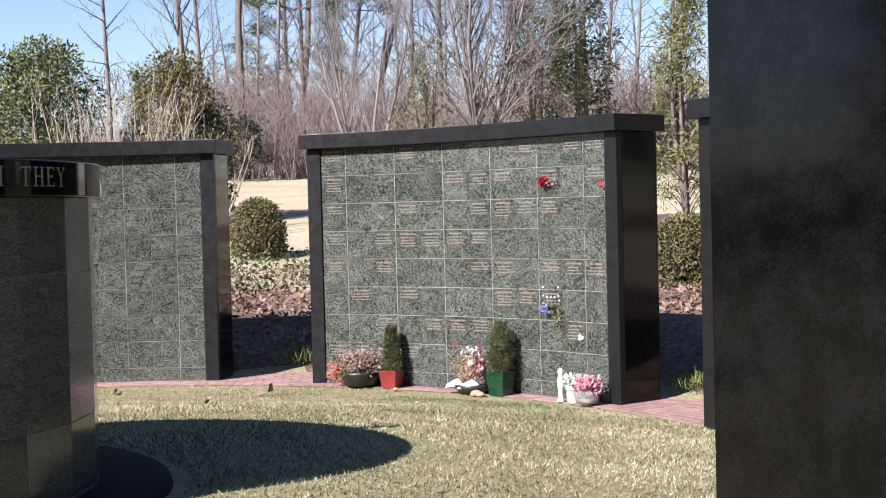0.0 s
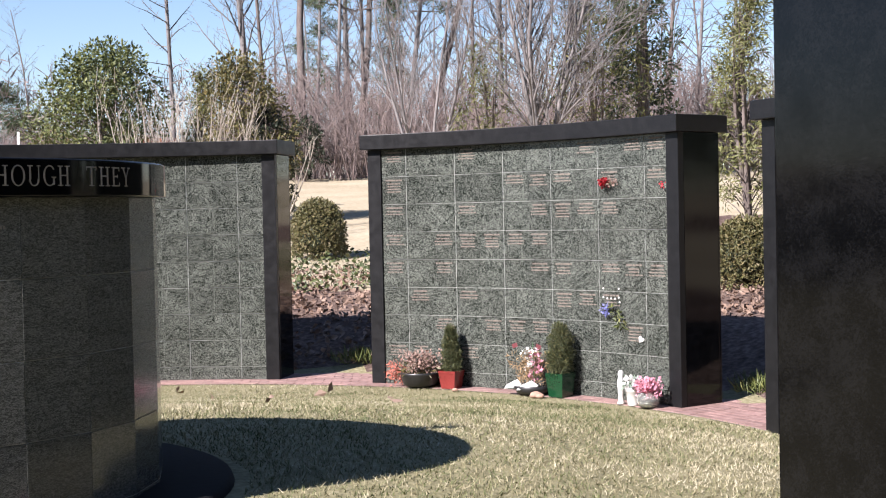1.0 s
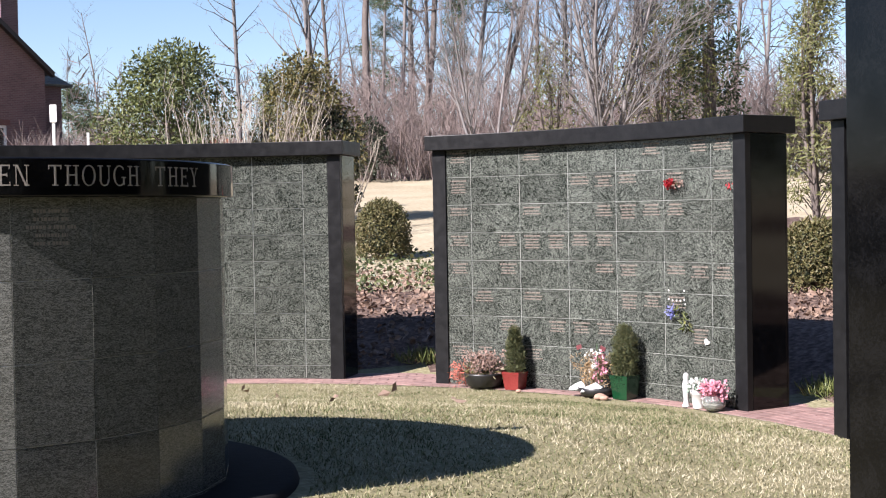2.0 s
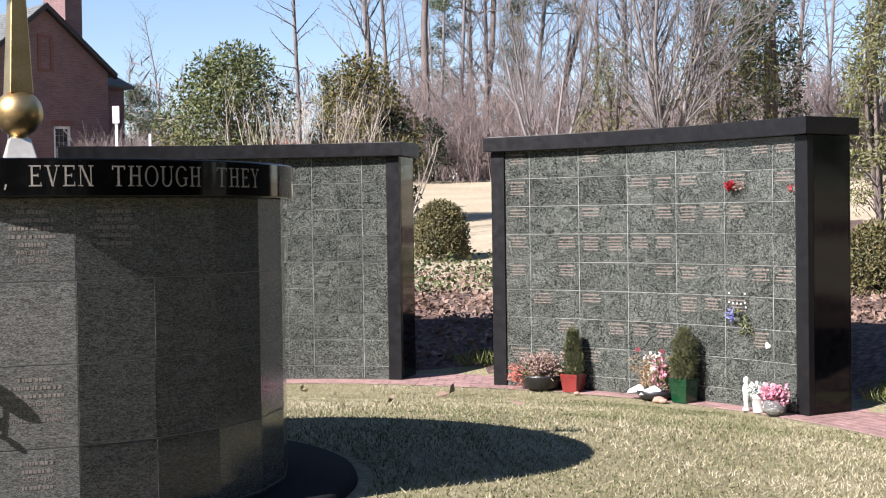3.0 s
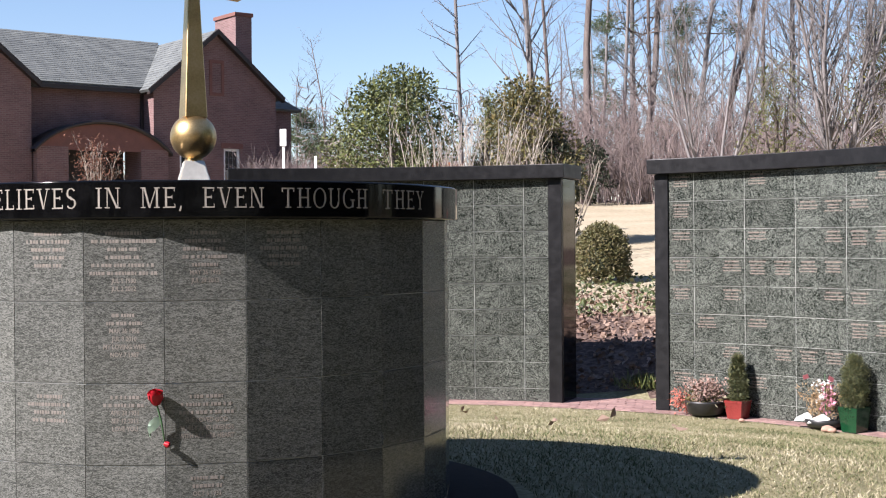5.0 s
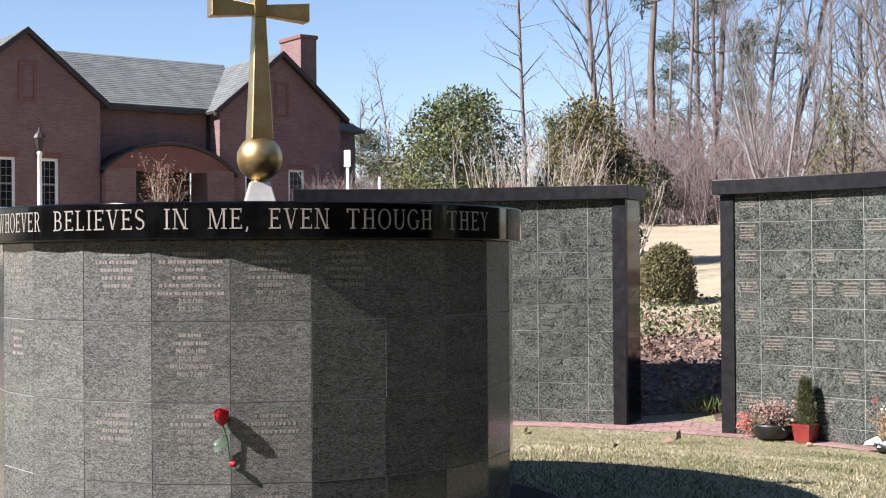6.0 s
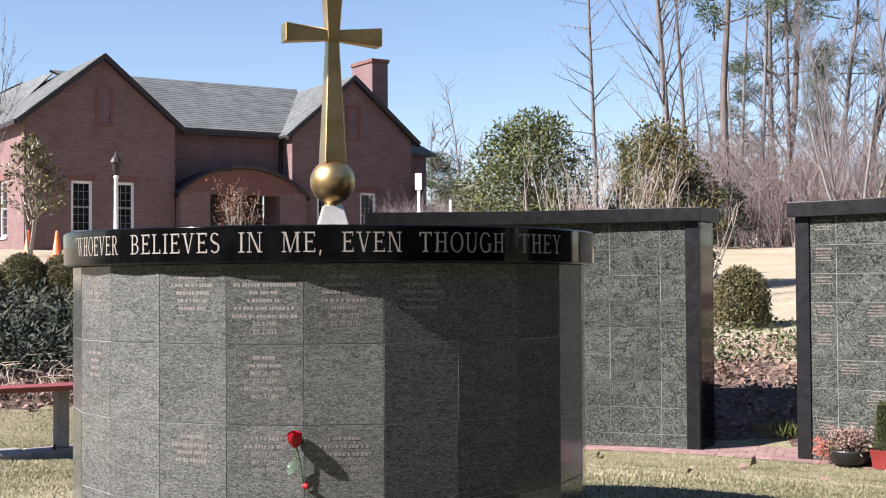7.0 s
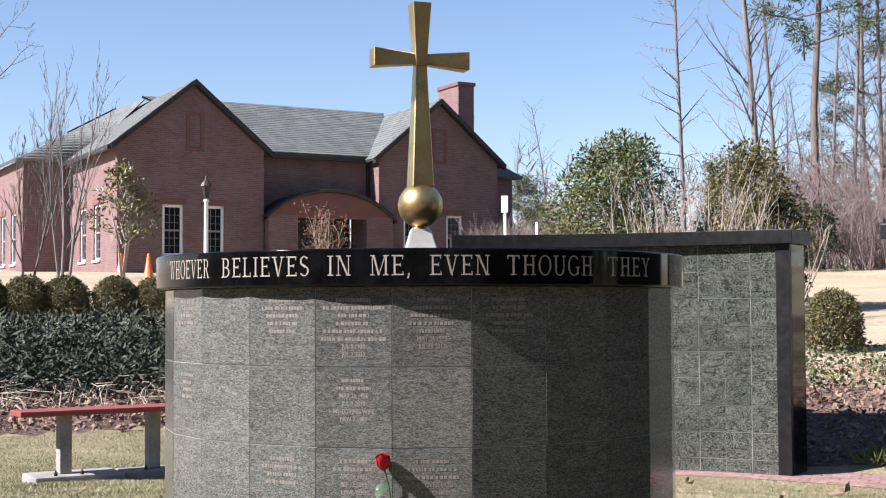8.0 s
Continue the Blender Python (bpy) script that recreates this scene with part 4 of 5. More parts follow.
def leaves(centres, reach, count, size, rng, material, name="crown", slim=0.5, droop=0.0, flat=1.0):
    """Many single leaves round the centres: small bent quads, each an island of its own."""
    v, f = [], []
    for c in centres:
        for _ in range(count):
            o = Vector((rng.gauss(0, 1), rng.gauss(0, 1), rng.gauss(0, 1)))
            o = Vector((o.x, o.y, o.z * flat)) * (min(1.0, 1.7 / max(0.01, o.length)) * reach * 0.5)
            d = (o.normalized() + Vector((rng.gauss(0, 0.6), rng.gauss(0, 0.6), rng.gauss(0, 0.6) - droop))).normalized()
            u = d.orthogonal().normalized() @ Matrix.Rotation(rng.random() * 6.28, 3, d)
            s = size * rng.uniform(0.6, 1.3)
            b, w, p = len(v), u * s * slim, c + o
            n = d.cross(u) * s * 0.12
            v += [p, p + d * s * 0.5 + w * 0.5 + n, p + d * s, p + d * s * 0.5 - w * 0.5 + n]
            f.append((b, b + 1, b + 2, b + 3))
    return mesh(name, v, f, material)


def bare_tree(seed, h, radius, kids, spread, rise, bark, first=0.3, stems=1, lean=0.05, thin=0.5, fan=0.35, floor=0.008):
    rng, tips, twigs, parts = random.Random(seed), [], Wood(), []
    for k in range(stems):
        wood = (Wood(), twigs)
        a = 6.28 * (k + rng.random() * 0.7) / stems
        way = Vector((math.cos(a), math.sin(a), 0)) * (fan * rng.uniform(0.5, 1.2) if stems > 1 else lean) + Vector((0, 0, 1))
        p = Vector((math.cos(a), math.sin(a), 0)) * (radius * 1.5 if stems > 1 else 0) + Vector((0, 0, -0.15))
        grow(wood, tips, rng, p, way.normalized(), h * rng.uniform(0.8, 1.0 if stems > 1 else 1.05), radius, 0, kids, spread, rise, 0.05 if stems > 1 else 0.022, first, thin, floor)
        name = "trunk" if stems == 1 else "stem"
        parts.append((name, wood[0].mesh(name, bark)))
    return parts + [("branchwork", twigs.mesh("branchwork", bark))], tips, rng


def plant(name, p, parts, label, category="tree", group="", turn=0.0, scale=1.0):
    tree = thing(name, Matrix.Translation(p) @ Matrix.Rotation(turn, 4, "Z") @ Matrix.Diagonal((scale, scale, scale, 1)), label, category, group)
    for part_name, me in parts:
        put(part_name, me, tree, kind="stuff" if part_name in ("crown", "bough", "branchwork") else "")
    return tree


# bare woodland trees: a few kinds, then many of each
WOODS = []
for seed, h, r, kids, spread, rise, first in ((1, 18, 0.10, (64, 6, 3), 1.25, 0.15, 0.12), (2, 16, 0.11, (48, 7, 3), 0.95, 0.5, 0.18), (3, 20, 0.17, (46, 8, 4), 0.85, 0.6, 0.22), (4, 13, 0.085, (40, 7, 3), 0.75, 0.8, 0.15), (5, 17, 0.10, (56, 6, 3), 1.2, 0.1, 0.15)):
    me, _, _ = bare_tree(seed, h, r, kids, spread, rise, BARK if seed % 2 else BARK_BROWN, first, thin={1: 0.12, 2: 0.17, 3: 0.2, 4: 0.2, 5: 0.12}[seed], floor=0.009)
    WOODS.append(plant("bare_tree", Vector((0, 0, 0)), me, "leafless winter woodland tree with grey bark", "tree", "bare woodland trees"))
rng = random.Random(11)
spots = [(-2.86, 52, 0), (0.43, 55, 2), (1.0, 58, 1), (4.0, 54, 0), (5.2, 53, 1), (9.9, 56, 1), (18.2, 52, 1), (19.4, 54, 4), (3.1, 62, 4), (7.0, 64, 2), (11.2, 60, 2), (14.6, 57, 0), (16.2, 60, 2), (21.0, 57, 0)]
spots += [(1 + 24 * (k + rng.random()) / 26, rng.uniform(60, 92), rng.randrange(5)) for k in range(26)]
spots += [(-10, 95, 3), (-7.5, 90, 3), (-8.6, 97, 1)]
# unseen trees round the rest of the circle, added for the granite's reflections
spots += [(25 + 300 * (k + rng.random()) / 40, rng.uniform(45, 80), rng.randrange(5)) for k in range(40)]
used = set()
for az, dist, kind in spots:
    p = on_ground(az, dist)
    m = Matrix.Translation(p) @ Matrix.Rotation(rng.random() * 6.28, 4, "Z")
    if kind not in used:
        used.add(kind)
        WOODS[kind].matrix_world = m
    else:
        copy_thing(WOODS[kind], m).scale = (1, 1, rng.uniform(0.7, 1.0) if dist > 59 else 1)

BRUSH = mat("purple_brown_twig", [(0.095, 0.070, 0.064), (0.17, 0.130, 0.120), (0.25, 0.205, 0.188)], 1.5, 0.95, 0.0, fine=9)
# twiggy undergrowth along the wood's edge
wood = Wood()
for k in range(3400):
    az = rng.uniform(-12, 27) if k < 2900 else rng.uniform(27, 330)
    p = on_ground(az, rng.uniform(47, 60) if k < 2900 else rng.uniform(40, 55))
    h = rng.uniform(1.2, 4.8) * (1.0 if az > -1 else 0.35)
    way = Vector((rng.gauss(0, 0.22), rng.gauss(0, 0.22), 1)).normalized()
    q = p + way * h * 0.5 + Vector((rng.gauss(0, 0.1), rng.gauss(0, 0.1), 0))
    top = p + way * h
    wood.tube([p, q, top], [0.02, 0.016, 0.006], 3)
    for _ in range(7):
        t = rng.uniform(0.2, 0.95)
        s = p.lerp(top, t)
        wood.tube([s, s + Vector((rng.gauss(0, 0.55), rng.gauss(0, 0.55), rng.uniform(0.2, 1.2)))], [0.012, 0.005], 3)
tagged(put("undergrowth", wood.mesh("undergrowth", BRUSH)), "grey leafless thicket along the edge of the wood", "undergrowth", kind="stuff")
# unseen evergreen mass behind the walk, added to cut sky light and darken reflections
centres = []
for k in range(7000):
    p = on_ground(rng.uniform(48, 285), rng.uniform(26, 46))
    p.z += rng.random() ** 0.8 * (11.5 + 9 * smooth(0.2, 1.0, math.cos(math.atan2(p.x, p.y) - radians(115))) + 3 * noise.noise(Vector((p.x * 0.12, p.y * 0.12, 9))))
    centres.append(p)
tagged(put("evergreen_wood", leaves(centres, 1.6, 7, 1.0, rng, LEAF_PINE, "evergreen_wood", 0.6)), "unseen evergreen mass added to block sky light and darken reflections", "woodland", kind="stuff")
# soft mass of far treetops behind the wood; its unseen remainder is added for reflections
v, f = [], []
for k in range(25000):
    az = rng.uniform(-36, 28) if k < 18000 else rng.uniform(28, 324)
    d = rng.uniform(85, 125)
    p = on_ground(az, d)
    top = 7.4 + 3.5 * noise.noise(Vector((az * 0.25, 0, 5)))
    p.z += rng.random() ** 0.7 * top * (0.4 if -30 < az < -10 else 1.0)
    s = rng.uniform(0.25, 0.8)
    a = Vector((rng.gauss(0, 1), rng.gauss(0, 1), rng.gauss(0, 1) + 1)).normalized() * s
    u = a.orthogonal().normalized() * rng.uniform(0.02, 0.06)
    b = len(v)
    v += [p - a, p + u, p + a, p - u]
    f.append((b, b + 1, b + 2, b + 3))
TWIGS = mat("far_twig_mass", [(0.112, 0.090, 0.080), (0.190, 0.152, 0.136), (0.122, 0.118, 0.076)], 0.06, 0.95, 0.0, per="island", fine=0.3)
tagged(put("far_wood", mesh("far_wood", v, f, TWIGS)), "hazy grey-brown mass of a distant winter wood", "woodland", kind="stuff")


def pine(seed, h, p, low):
    """A tall pine: bare trunk, long level boughs and needle clumps high up."""
    rng, wood, tips = random.Random(seed), Wood(), []
    grow((wood,), tips, rng, Vector((0, 0, -0.2)), Vector((0.01, 0, 1)), h, 0.19, 0, (), 1, 0)
    trunk = wood.mesh("trunk", BARK_BROWN)
    wood, ends = Wood(), []
    for k in range(24):
        z = low + (h - low) * (k + rng.random()) / 24
        a = rng.random() * 6.28
        reach = rng.uniform(1.2, 2.8) * (1.15 - 0.7 * (z - low) / (h - low))
        way = Vector((math.cos(a), math.sin(a), 0.12))
        pts = [Vector((0, 0, z)), Vector((0, 0, z)) + way * reach * 0.5 + Vector((0, 0, rng.gauss(0, 0.1))), Vector((0, 0, z)) + way * reach]
        wood.tube(pts, [0.05, 0.035, 0.012], 4)
        for _ in range(5):
            ends.append(pts[1].lerp(pts[2], rng.random()) + Vector((rng.gauss(0, 0.3), rng.gauss(0, 0.3), rng.gauss(0.1, 0.12))))
    crown = leaves(ends, 0.42, 60, 0.26, rng, LEAF_PINE, slim=0.16, flat=0.6)
    return plant("pine_tree", p, [("trunk", trunk), ("bough", wood.mesh("bough", BARK_BROWN)), ("crown", crown)], "tall pine with bare trunk and level tufted boughs", "tree", "tall pines")


pine(21, 20, on_ground(2.2, 52), 7.5)
pine(22, 19, on_ground(5.0, 60), 7)
pine(23, 24, on_ground(7.4, 66), 8)
pine(24, 7, on_ground(-9.6, 95), 3)
pine(25, 5.5, on_ground(-8.7, 100), 2)
pine(26, 14, on_ground(15.7, 62), 4)
pine(27, 12, on_ground(3.4, 84), 3)
pine(28, 12, on_ground(6.3, 88), 3)


def evergreen(seed, p, h, w, material, size, label, name="evergreen_tree", clumps=60, count=70, low=0.08, slim=0.5, cone=0.0, stem=BARK_BROWN):
    """A leafy crown of clumps on a branching stem, ragged at the edge."""
    rng, wood, tips = random.Random(seed), Wood(), []
    centres = []
    for k in range(clumps):
        t = low + (1 - low) * ((k + rng.random()) / clumps) ** 0.9
        girth = (1 - cone) * math.sin(math.pi * min(1.0, 0.18 + 0.78 * t)) ** 0.6 + cone * (1.02 - t)
        a = rng.random() * 6.28
        r = w * 0.5 * girth * rng.uniform(0.45, 1.05)
        centres.append(Vector((r * math.cos(a), r * math.sin(a), t * h)))
    for k in range(5):
        top = Vector((rng.gauss(0, w * 0.1), rng.gauss(0, w * 0.1), h * rng.uniform(0.7, 0.95)))
        wood.tube([Vector((0, 0, -0.1)), top * 0.5 + Vector((rng.gauss(0, 0.1), rng.gauss(0, 0.1), 0)), top], [0.05 * h / 4, 0.035 * h / 4, 0.008], 5)
    for c in centres:
        root = Vector((c.x * 0.1, c.y * 0.1, max(0.1, c.z - 0.25 * w)))
        wood.tube([root, root.lerp(c, 0.5) + Vector((0, 0, 0.05)), c], [0.018, 0.013, 0.005], 3)
    crown = leaves(centres, w * 0.14, count, size, rng, material, slim=slim)
    return plant(name, p, [("trunk", wood.mesh("trunk", stem)), ("crown", crown)], label)


evergreen(31, on_ground(-5.6, 32), 4.05, 3.2, LEAF_GREEN, 0.10, "broadleaf evergreen tree with glossy green leaves", clumps=120, count=140)
evergreen(32, on_ground(-0.05, 31), 3.8, 2.3, LEAF_OLIVE, 0.095, "bronze and olive leaved evergreen behind the wall", clumps=90, count=110)
evergreen(33, on_ground(-1.75, 33.5), 3.6, 1.25, LEAF_CEDAR, 0.12, "small yellow-green cedar behind bare stems", "cedar_tree", 50, 70, slim=0.2, cone=0.75)
evergreen(34, on_ground(1.2, 31.0), 2.6, 1.2, LEAF_DARK, 0.10, "dark low evergreen shrub behind the wall", "evergreen_shrub", 40, 70)
evergreen(35, on_ground(21.6, 27), 5.3, 1.9, LEAF_CEDAR, 0.15, "bright green upright cedar", "cedar_tree", 90, 75, slim=0.18, cone=0.7)
evergreen(36, on_ground(17.2, 44), 8.6, 2.6, LEAF_PINE, 0.22, "dark green red-cedar beside bare trees", "cedar_tree", 90, 70, slim=0.25, cone=0.25)
evergreen(37, on_ground(15.2, 42), 5.4, 4.6, LEAF_CEDAR, 0.20, "yellow-brown cedar scrub among bare limbs", "cedar_tree", 80, 45, slim=0.2)
evergreen(38, on_ground(10.6, 44), 4.6, 2.2, LEAF_CEDAR, 0.20, "thin yellowish cedar among bare trees", "cedar_tree", 50, 40, slim=0.2)
evergreen(39, on_ground(-3.6, 30.5), 1.9, 1.7, LEAF_RUST, 0.10, "rust-leaved shrub among pale stems", "rusty_shrub", 40, 45)
evergreen(40, on_ground(-26.95, 42.0), 3.7, 1.9, LEAF_OLIVE, 0.17, "thin young evergreen with pale trunks by the building", "young_tree", 34, 26, 0.42, stem=BARK_PALE)
evergreen(41, on_ground(2.6, 47), 2.2, 1.6, LEAF_DARK, 0.14, "dark evergreen shrub at the edge of the wood", "evergreen_shrub", 30, 45)
evergreen(42, on_ground(-7.9, 42), 2.0, 2.2, LEAF_OLIVE, 0.13, "low green shrub beyond the wall", "evergreen_shrub", 30, 45)

# pale many-stemmed shrubs, the vase-shaped tree and the big bare tree
for seed, az, d, h in ((51, -4.6, 28, 3.3), (62, -3.9, 27.5, 3.2), (52, -3.0, 28.5, 3.4), (63, -2.3, 27.6, 3.3), (53, -1.7, 28.5, 3.9), (54, -0.4, 27.8, 3.1), (55, 1.4, 29.5, 2.7)):
    me, tips, _ = bare_tree(seed, h, 0.026, (3, 2), 0.4, 0.5, BARK_PALE, 0.45, 5, fan=0.46, thin=0.42, floor=0.006)
    plant("crape_myrtle", on_ground(az, d), me, "leafless many-stemmed shrub with pale smooth bark", "shrub", "pale bare shrubs")
me, _, _ = bare_tree(56, 7.6, 0.062, (9, 6, 4), 0.5, 0.6, BARK, 0.25, 5, fan=0.42, thin=0.42, floor=0.010)
plant("bare_tree", on_ground(7.9, 40), me, "vase-shaped bare tree with many upright grey limbs")
me, _, _ = bare_tree(57, 11.0, 0.095, (16, 8, 5), 0.75, 0.45, BARK, 0.12, 5, fan=0.22, thin=0.42, floor=0.010)
plant("bare_tree", on_ground(13.0, 40), me, "broad bare tree with several trunks and dense twigs")
me, _, _ = bare_tree(58, 6.2, 0.05, (10, 4, 3), 0.5, 0.9, BARK, 0.2, 3, fan=0.18, thin=0.4, floor=0.008)
plant("bare_tree", on_ground(-29.3, 37), me, "young bare tree with upright twigs before the building")
me, _, _ = bare_tree(59, 4.4, 0.045, (12, 5, 3), 0.5, 0.9, BARK_BROWN, 0.2, 2, fan=0.18, thin=0.4, floor=0.008)
plant("bare_tree", on_ground(-30.8, 40), me, "slim bare sapling beside brick wall")
me, _, _ = bare_tree(60, 11.5, 0.09, (14, 6, 3), 0.8, 0.4, BARK, 0.3, 1, thin=0.36, floor=0.010)
plant("bare_tree", on_ground(-33.0, 44), me, "bare tree with long arching branches")
me, tips, r60 = bare_tree(61, 2.3, 0.028, (5, 4), 0.6, 0.5, BARK_PALE, 0.3, 7, fan=0.45, thin=0.4, floor=0.007)
plant("crape_myrtle", on_ground(-18.4, 41), me + [("crown", leaves(tips, 0.3, 9, 0.075, r60, LEAF_RUST))], "bare shrub with rusty seed heads before porch", "shrub")


def boxwood(seed, p, w, h, label="clipped rounded boxwood with bronzed winter leaves"):
    rng = random.Random(seed)
    v, centres = [], []
    for k in range(560):
        z = rng.random()
        a = rng.random() * 6.28
        r = (1 - max(0.0, (z - 0.3) / 0.7) ** 2.2) ** 0.5 * (0.93 + 0.07 * min(1, z / 0.4))
        bump = 1 + 0.10 * noise.noise(Vector((3 * math.cos(a), 3 * math.sin(a), 4 * z + seed)))
        centres.append(Vector((w / 2 * r * bump * math.cos(a), w / 2 * r * bump * math.sin(a), 0.06 + h * z * 0.97)))
    for k in range(160):
        a, q = rng.random() * 6.28, math.sqrt(rng.random()) * 0.6
        centres.append(Vector((w / 2 * q * math.cos(a), w / 2 * q * math.sin(a), h * (1 - 0.25 * q * q) * rng.uniform(0.93, 1.0))))
    wood = Wood()
    for k in range(12):
        c = rng.choice(centres)
        wood.tube([Vector((0, 0, -0.05)), Vector((c.x * 0.5, c.y * 0.5, c.z * 0.6)), c * 0.95], [0.03, 0.02, 0.008], 4)
    # solid core, coloured dark for the shade deep between the leaves
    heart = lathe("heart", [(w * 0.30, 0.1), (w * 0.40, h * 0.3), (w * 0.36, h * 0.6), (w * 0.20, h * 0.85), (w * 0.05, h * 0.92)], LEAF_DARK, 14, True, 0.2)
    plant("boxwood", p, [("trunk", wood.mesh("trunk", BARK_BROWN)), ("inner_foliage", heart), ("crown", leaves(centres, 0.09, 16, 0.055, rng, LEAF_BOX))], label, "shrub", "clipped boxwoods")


boxwood(71, on_ground(3.15, 24), 0.90, 0.98)
boxwood(72, on_ground(21.5, 17.5), 1.0, 0.80)
for k, az in enumerate((-30.8, -29.2, -27.2, -25.5, -32.5)):
    boxwood(73 + k, on_ground(az, 31), 0.94, 0.88, "clipped rounded boxwood in shade above juniper bank")

# juniper bank, ivy, fallen leaves, straw
rng = random.Random(5)
centres = []
for k in range(1500):
    az, d = rng.uniform(-38, -15), rng.uniform(20.2, 27.5)
    p = on_ground(az, d)
    p.z += 0.05 + 0.36 * rng.random() + 0.2 * noise.noise(Vector((p.x * 0.7, p.y * 0.7, 1)))
    centres.append(p)
tagged(put("juniper_bank", leaves(centres, 0.75, 34, 0.17, rng, LEAF_DARK, "juniper_bank", 0.22, flat=0.4)), "dark spreading juniper covering the bank", "ground cover", kind="stuff")
centres = [on_ground(rng.uniform(-2, 27), rng.uniform(18.5, 24.5)) + Vector((0, 0, 0.06)) for _ in range(620)]
centres += [on_ground(rng.uniform(-24.5, -20), rng.uniform(19, 21)) + Vector((0, 0, 0.2)) for _ in range(60)]
tagged(put("ivy", leaves(centres, 0.35, 9, 0.075, rng, LEAF_IVY, "ivy", 0.8, flat=0.25)), "low green ivy spreading over the mulched bed", "ground cover", kind="stuff")
LITTER = mat("fallen_leaf", [(0.0912, 0.0532, 0.0365), (0.19, 0.125, 0.0912), (0.304, 0.22, 0.171)], 0.8, 0.9, 0.0, per="island", fine=5)
centres = [on_ground(rng.uniform(-6, 30), rng.uniform(14.8, 22)) + Vector((0, 0, 0.02)) for _ in range(2600)]
centres += [on_ground(rng.uniform(-36, -18), rng.uniform(17.6, 20.6)) + Vector((0, 0, 0.02)) for _ in range(900)]
tagged(put("leaf_litter", leaves(centres, 0.3, 4, 0.085, rng, LITTER, "leaf_litter", 0.7, flat=0.1)), "curled brown leaves fallen on the mulch", "leaves", kind="stuff")
STRAW = mat("bleached_stem", [(0.19, 0.145, 0.105), (0.38, 0.325, 0.26)], 3, 0.9, 0.0, per="island")
wood = Wood()
for k in range(230):
    p = on_ground(rng.uniform(-35, -20), rng.uniform(18.2, 20.6))
    q = p + Vector((rng.gauss(0, 0.3), rng.gauss(0, 0.2), rng.uniform(0.1, 0.42)))
    wood.tube([p, p.lerp(q, 0.5) + Vector((0, 0, 0.08)), q + Vector((rng.gauss(0, 0.15), 0, -0.08))], [0.012, 0.011, 0.005], 3)
tagged(put("dead_stems", wood.mesh("dead_stems", STRAW)), "bleached dead perennial stems before the juniper bank", "dead plants", kind="stuff")


# ---- bench ----
RED_WOOD = mat("red_painted_plank", [(0.167, 0.0342, 0.0304), (0.251, 0.057, 0.0494)], 5, 0.6, 0.2, fine=40, stretch=(0.2, 1, 1))


def build_bench():
    p, q = Vector((-5.955, 11.596)), Vector((-5.345, 12.165))
    d = (q - p).normalized()
    z = ground_z((p.x + q.x) / 2, (p.y + q.y) / 2) + 0.02
    m = Matrix.Translation((p.x, p.y, z)) @ Matrix.Rotation(math.atan2(d.y, d.x), 4, "Z")
    bench = thing("bench", m, "red-topped bench on concrete legs beside lawn", "bench")
    put("seat", box_mesh("seat", -0.44, 1.75, -0.19, 0.19, 0.585, 0.635, RED_WOOD, 0.008), bench, label="red painted plank seat")
    for x in (0.0, 0.84):
        put("leg", box_mesh("leg", x - 0.055, x + 0.055, -0.07, 0.07, 0.05, 0.585, CONCRETE, 0.008), bench)
        pad = put("foot_pad", box_mesh("foot_pad", x - 0.32, x + 0.50, -0.24 if x < 0.5 else -0.16, 0.24 if x < 0.5 else 0.16, -0.12, 0.05 if x < 0.5 else 0.046, CONCRETE, 0.02), bench)
        for sx in (-0.12, 0.12):
            put("bolt", lathe("bolt", [(0.018, 0), (0.018, 0.03), (0.008, 0.032), (0.008, 0.05)], TRIM_DARK, 6, False), pad, Matrix.Translation((x + sx, -0.17, 0.05)))


build_bench()


# ---- offerings before and on the engraved wall ----
def at_wall(c, out, z=0.0):
    """A place before the engraved wall: column (0 to 12), metres out from its face, height."""
    a = radians(ENGRAVED_MID - (c - 6) * COL_A)
    r = RR + 0.012 - out
    return Matrix.Translation((ENGRAVED_AT.x + r * math.cos(a), ENGRAVED_AT.y + r * math.sin(a), z)) @ Matrix.Rotation(a - math.pi / 2, 4, "Z")


RED_GLAZE = mat("red_glazed_pot", [(0.129, 0.0167, 0.0152), (0.213, 0.0342, 0.0304)], 6, 0.15, 0.05)
GREEN_GLAZE = mat("green_glazed_pot", [(0.00304, 0.0228, 0.00912), (0.0076, 0.0456, 0.0182)], 6, 0.15, 0.05)
BLACK_POT = mat("black_plastic_pot", [(0.0076, 0.0076, 0.00836), (0.0228, 0.0228, 0.0228)], 8, 0.4, 0.1)
SOIL = mat("potting_soil", [(0.0228, 0.0167, 0.0122), (0.0608, 0.0456, 0.0342)], 30, 0.95, 0.6)
TERRACOTTA = mat("terracotta_stone", [(0.274, 0.152, 0.106), (0.395, 0.258, 0.198)], 9, 0.9, 0.3)
PINK = mat("pink_petal", [(0.502, 0.167, 0.243), (0.646, 0.342, 0.395)], 3, 0.6, 0.0, per="island", fine=8)
RED_PETAL = mat("red_petal", [(0.26, 0.003, 0.010), (0.44, 0.008, 0.018)], 6, 0.55, 0.0, per="island", fine=20)
WHITE_PETAL = mat("white_petal", [(0.50, 0.50, 0.47), (0.66, 0.66, 0.63)], 3, 0.6, 0.0, per="island", fine=8)
BLUE_PETAL = mat("blue_violet_petal", [(0.0912, 0.0988, 0.319), (0.228, 0.243, 0.502)], 3, 0.6, 0.0, per="island", fine=8)
DRY_PETAL = mat("dried_pink_flower", [(0.190, 0.110, 0.088), (0.350, 0.250, 0.205)], 3, 0.85, 0.0, per="island", fine=8)
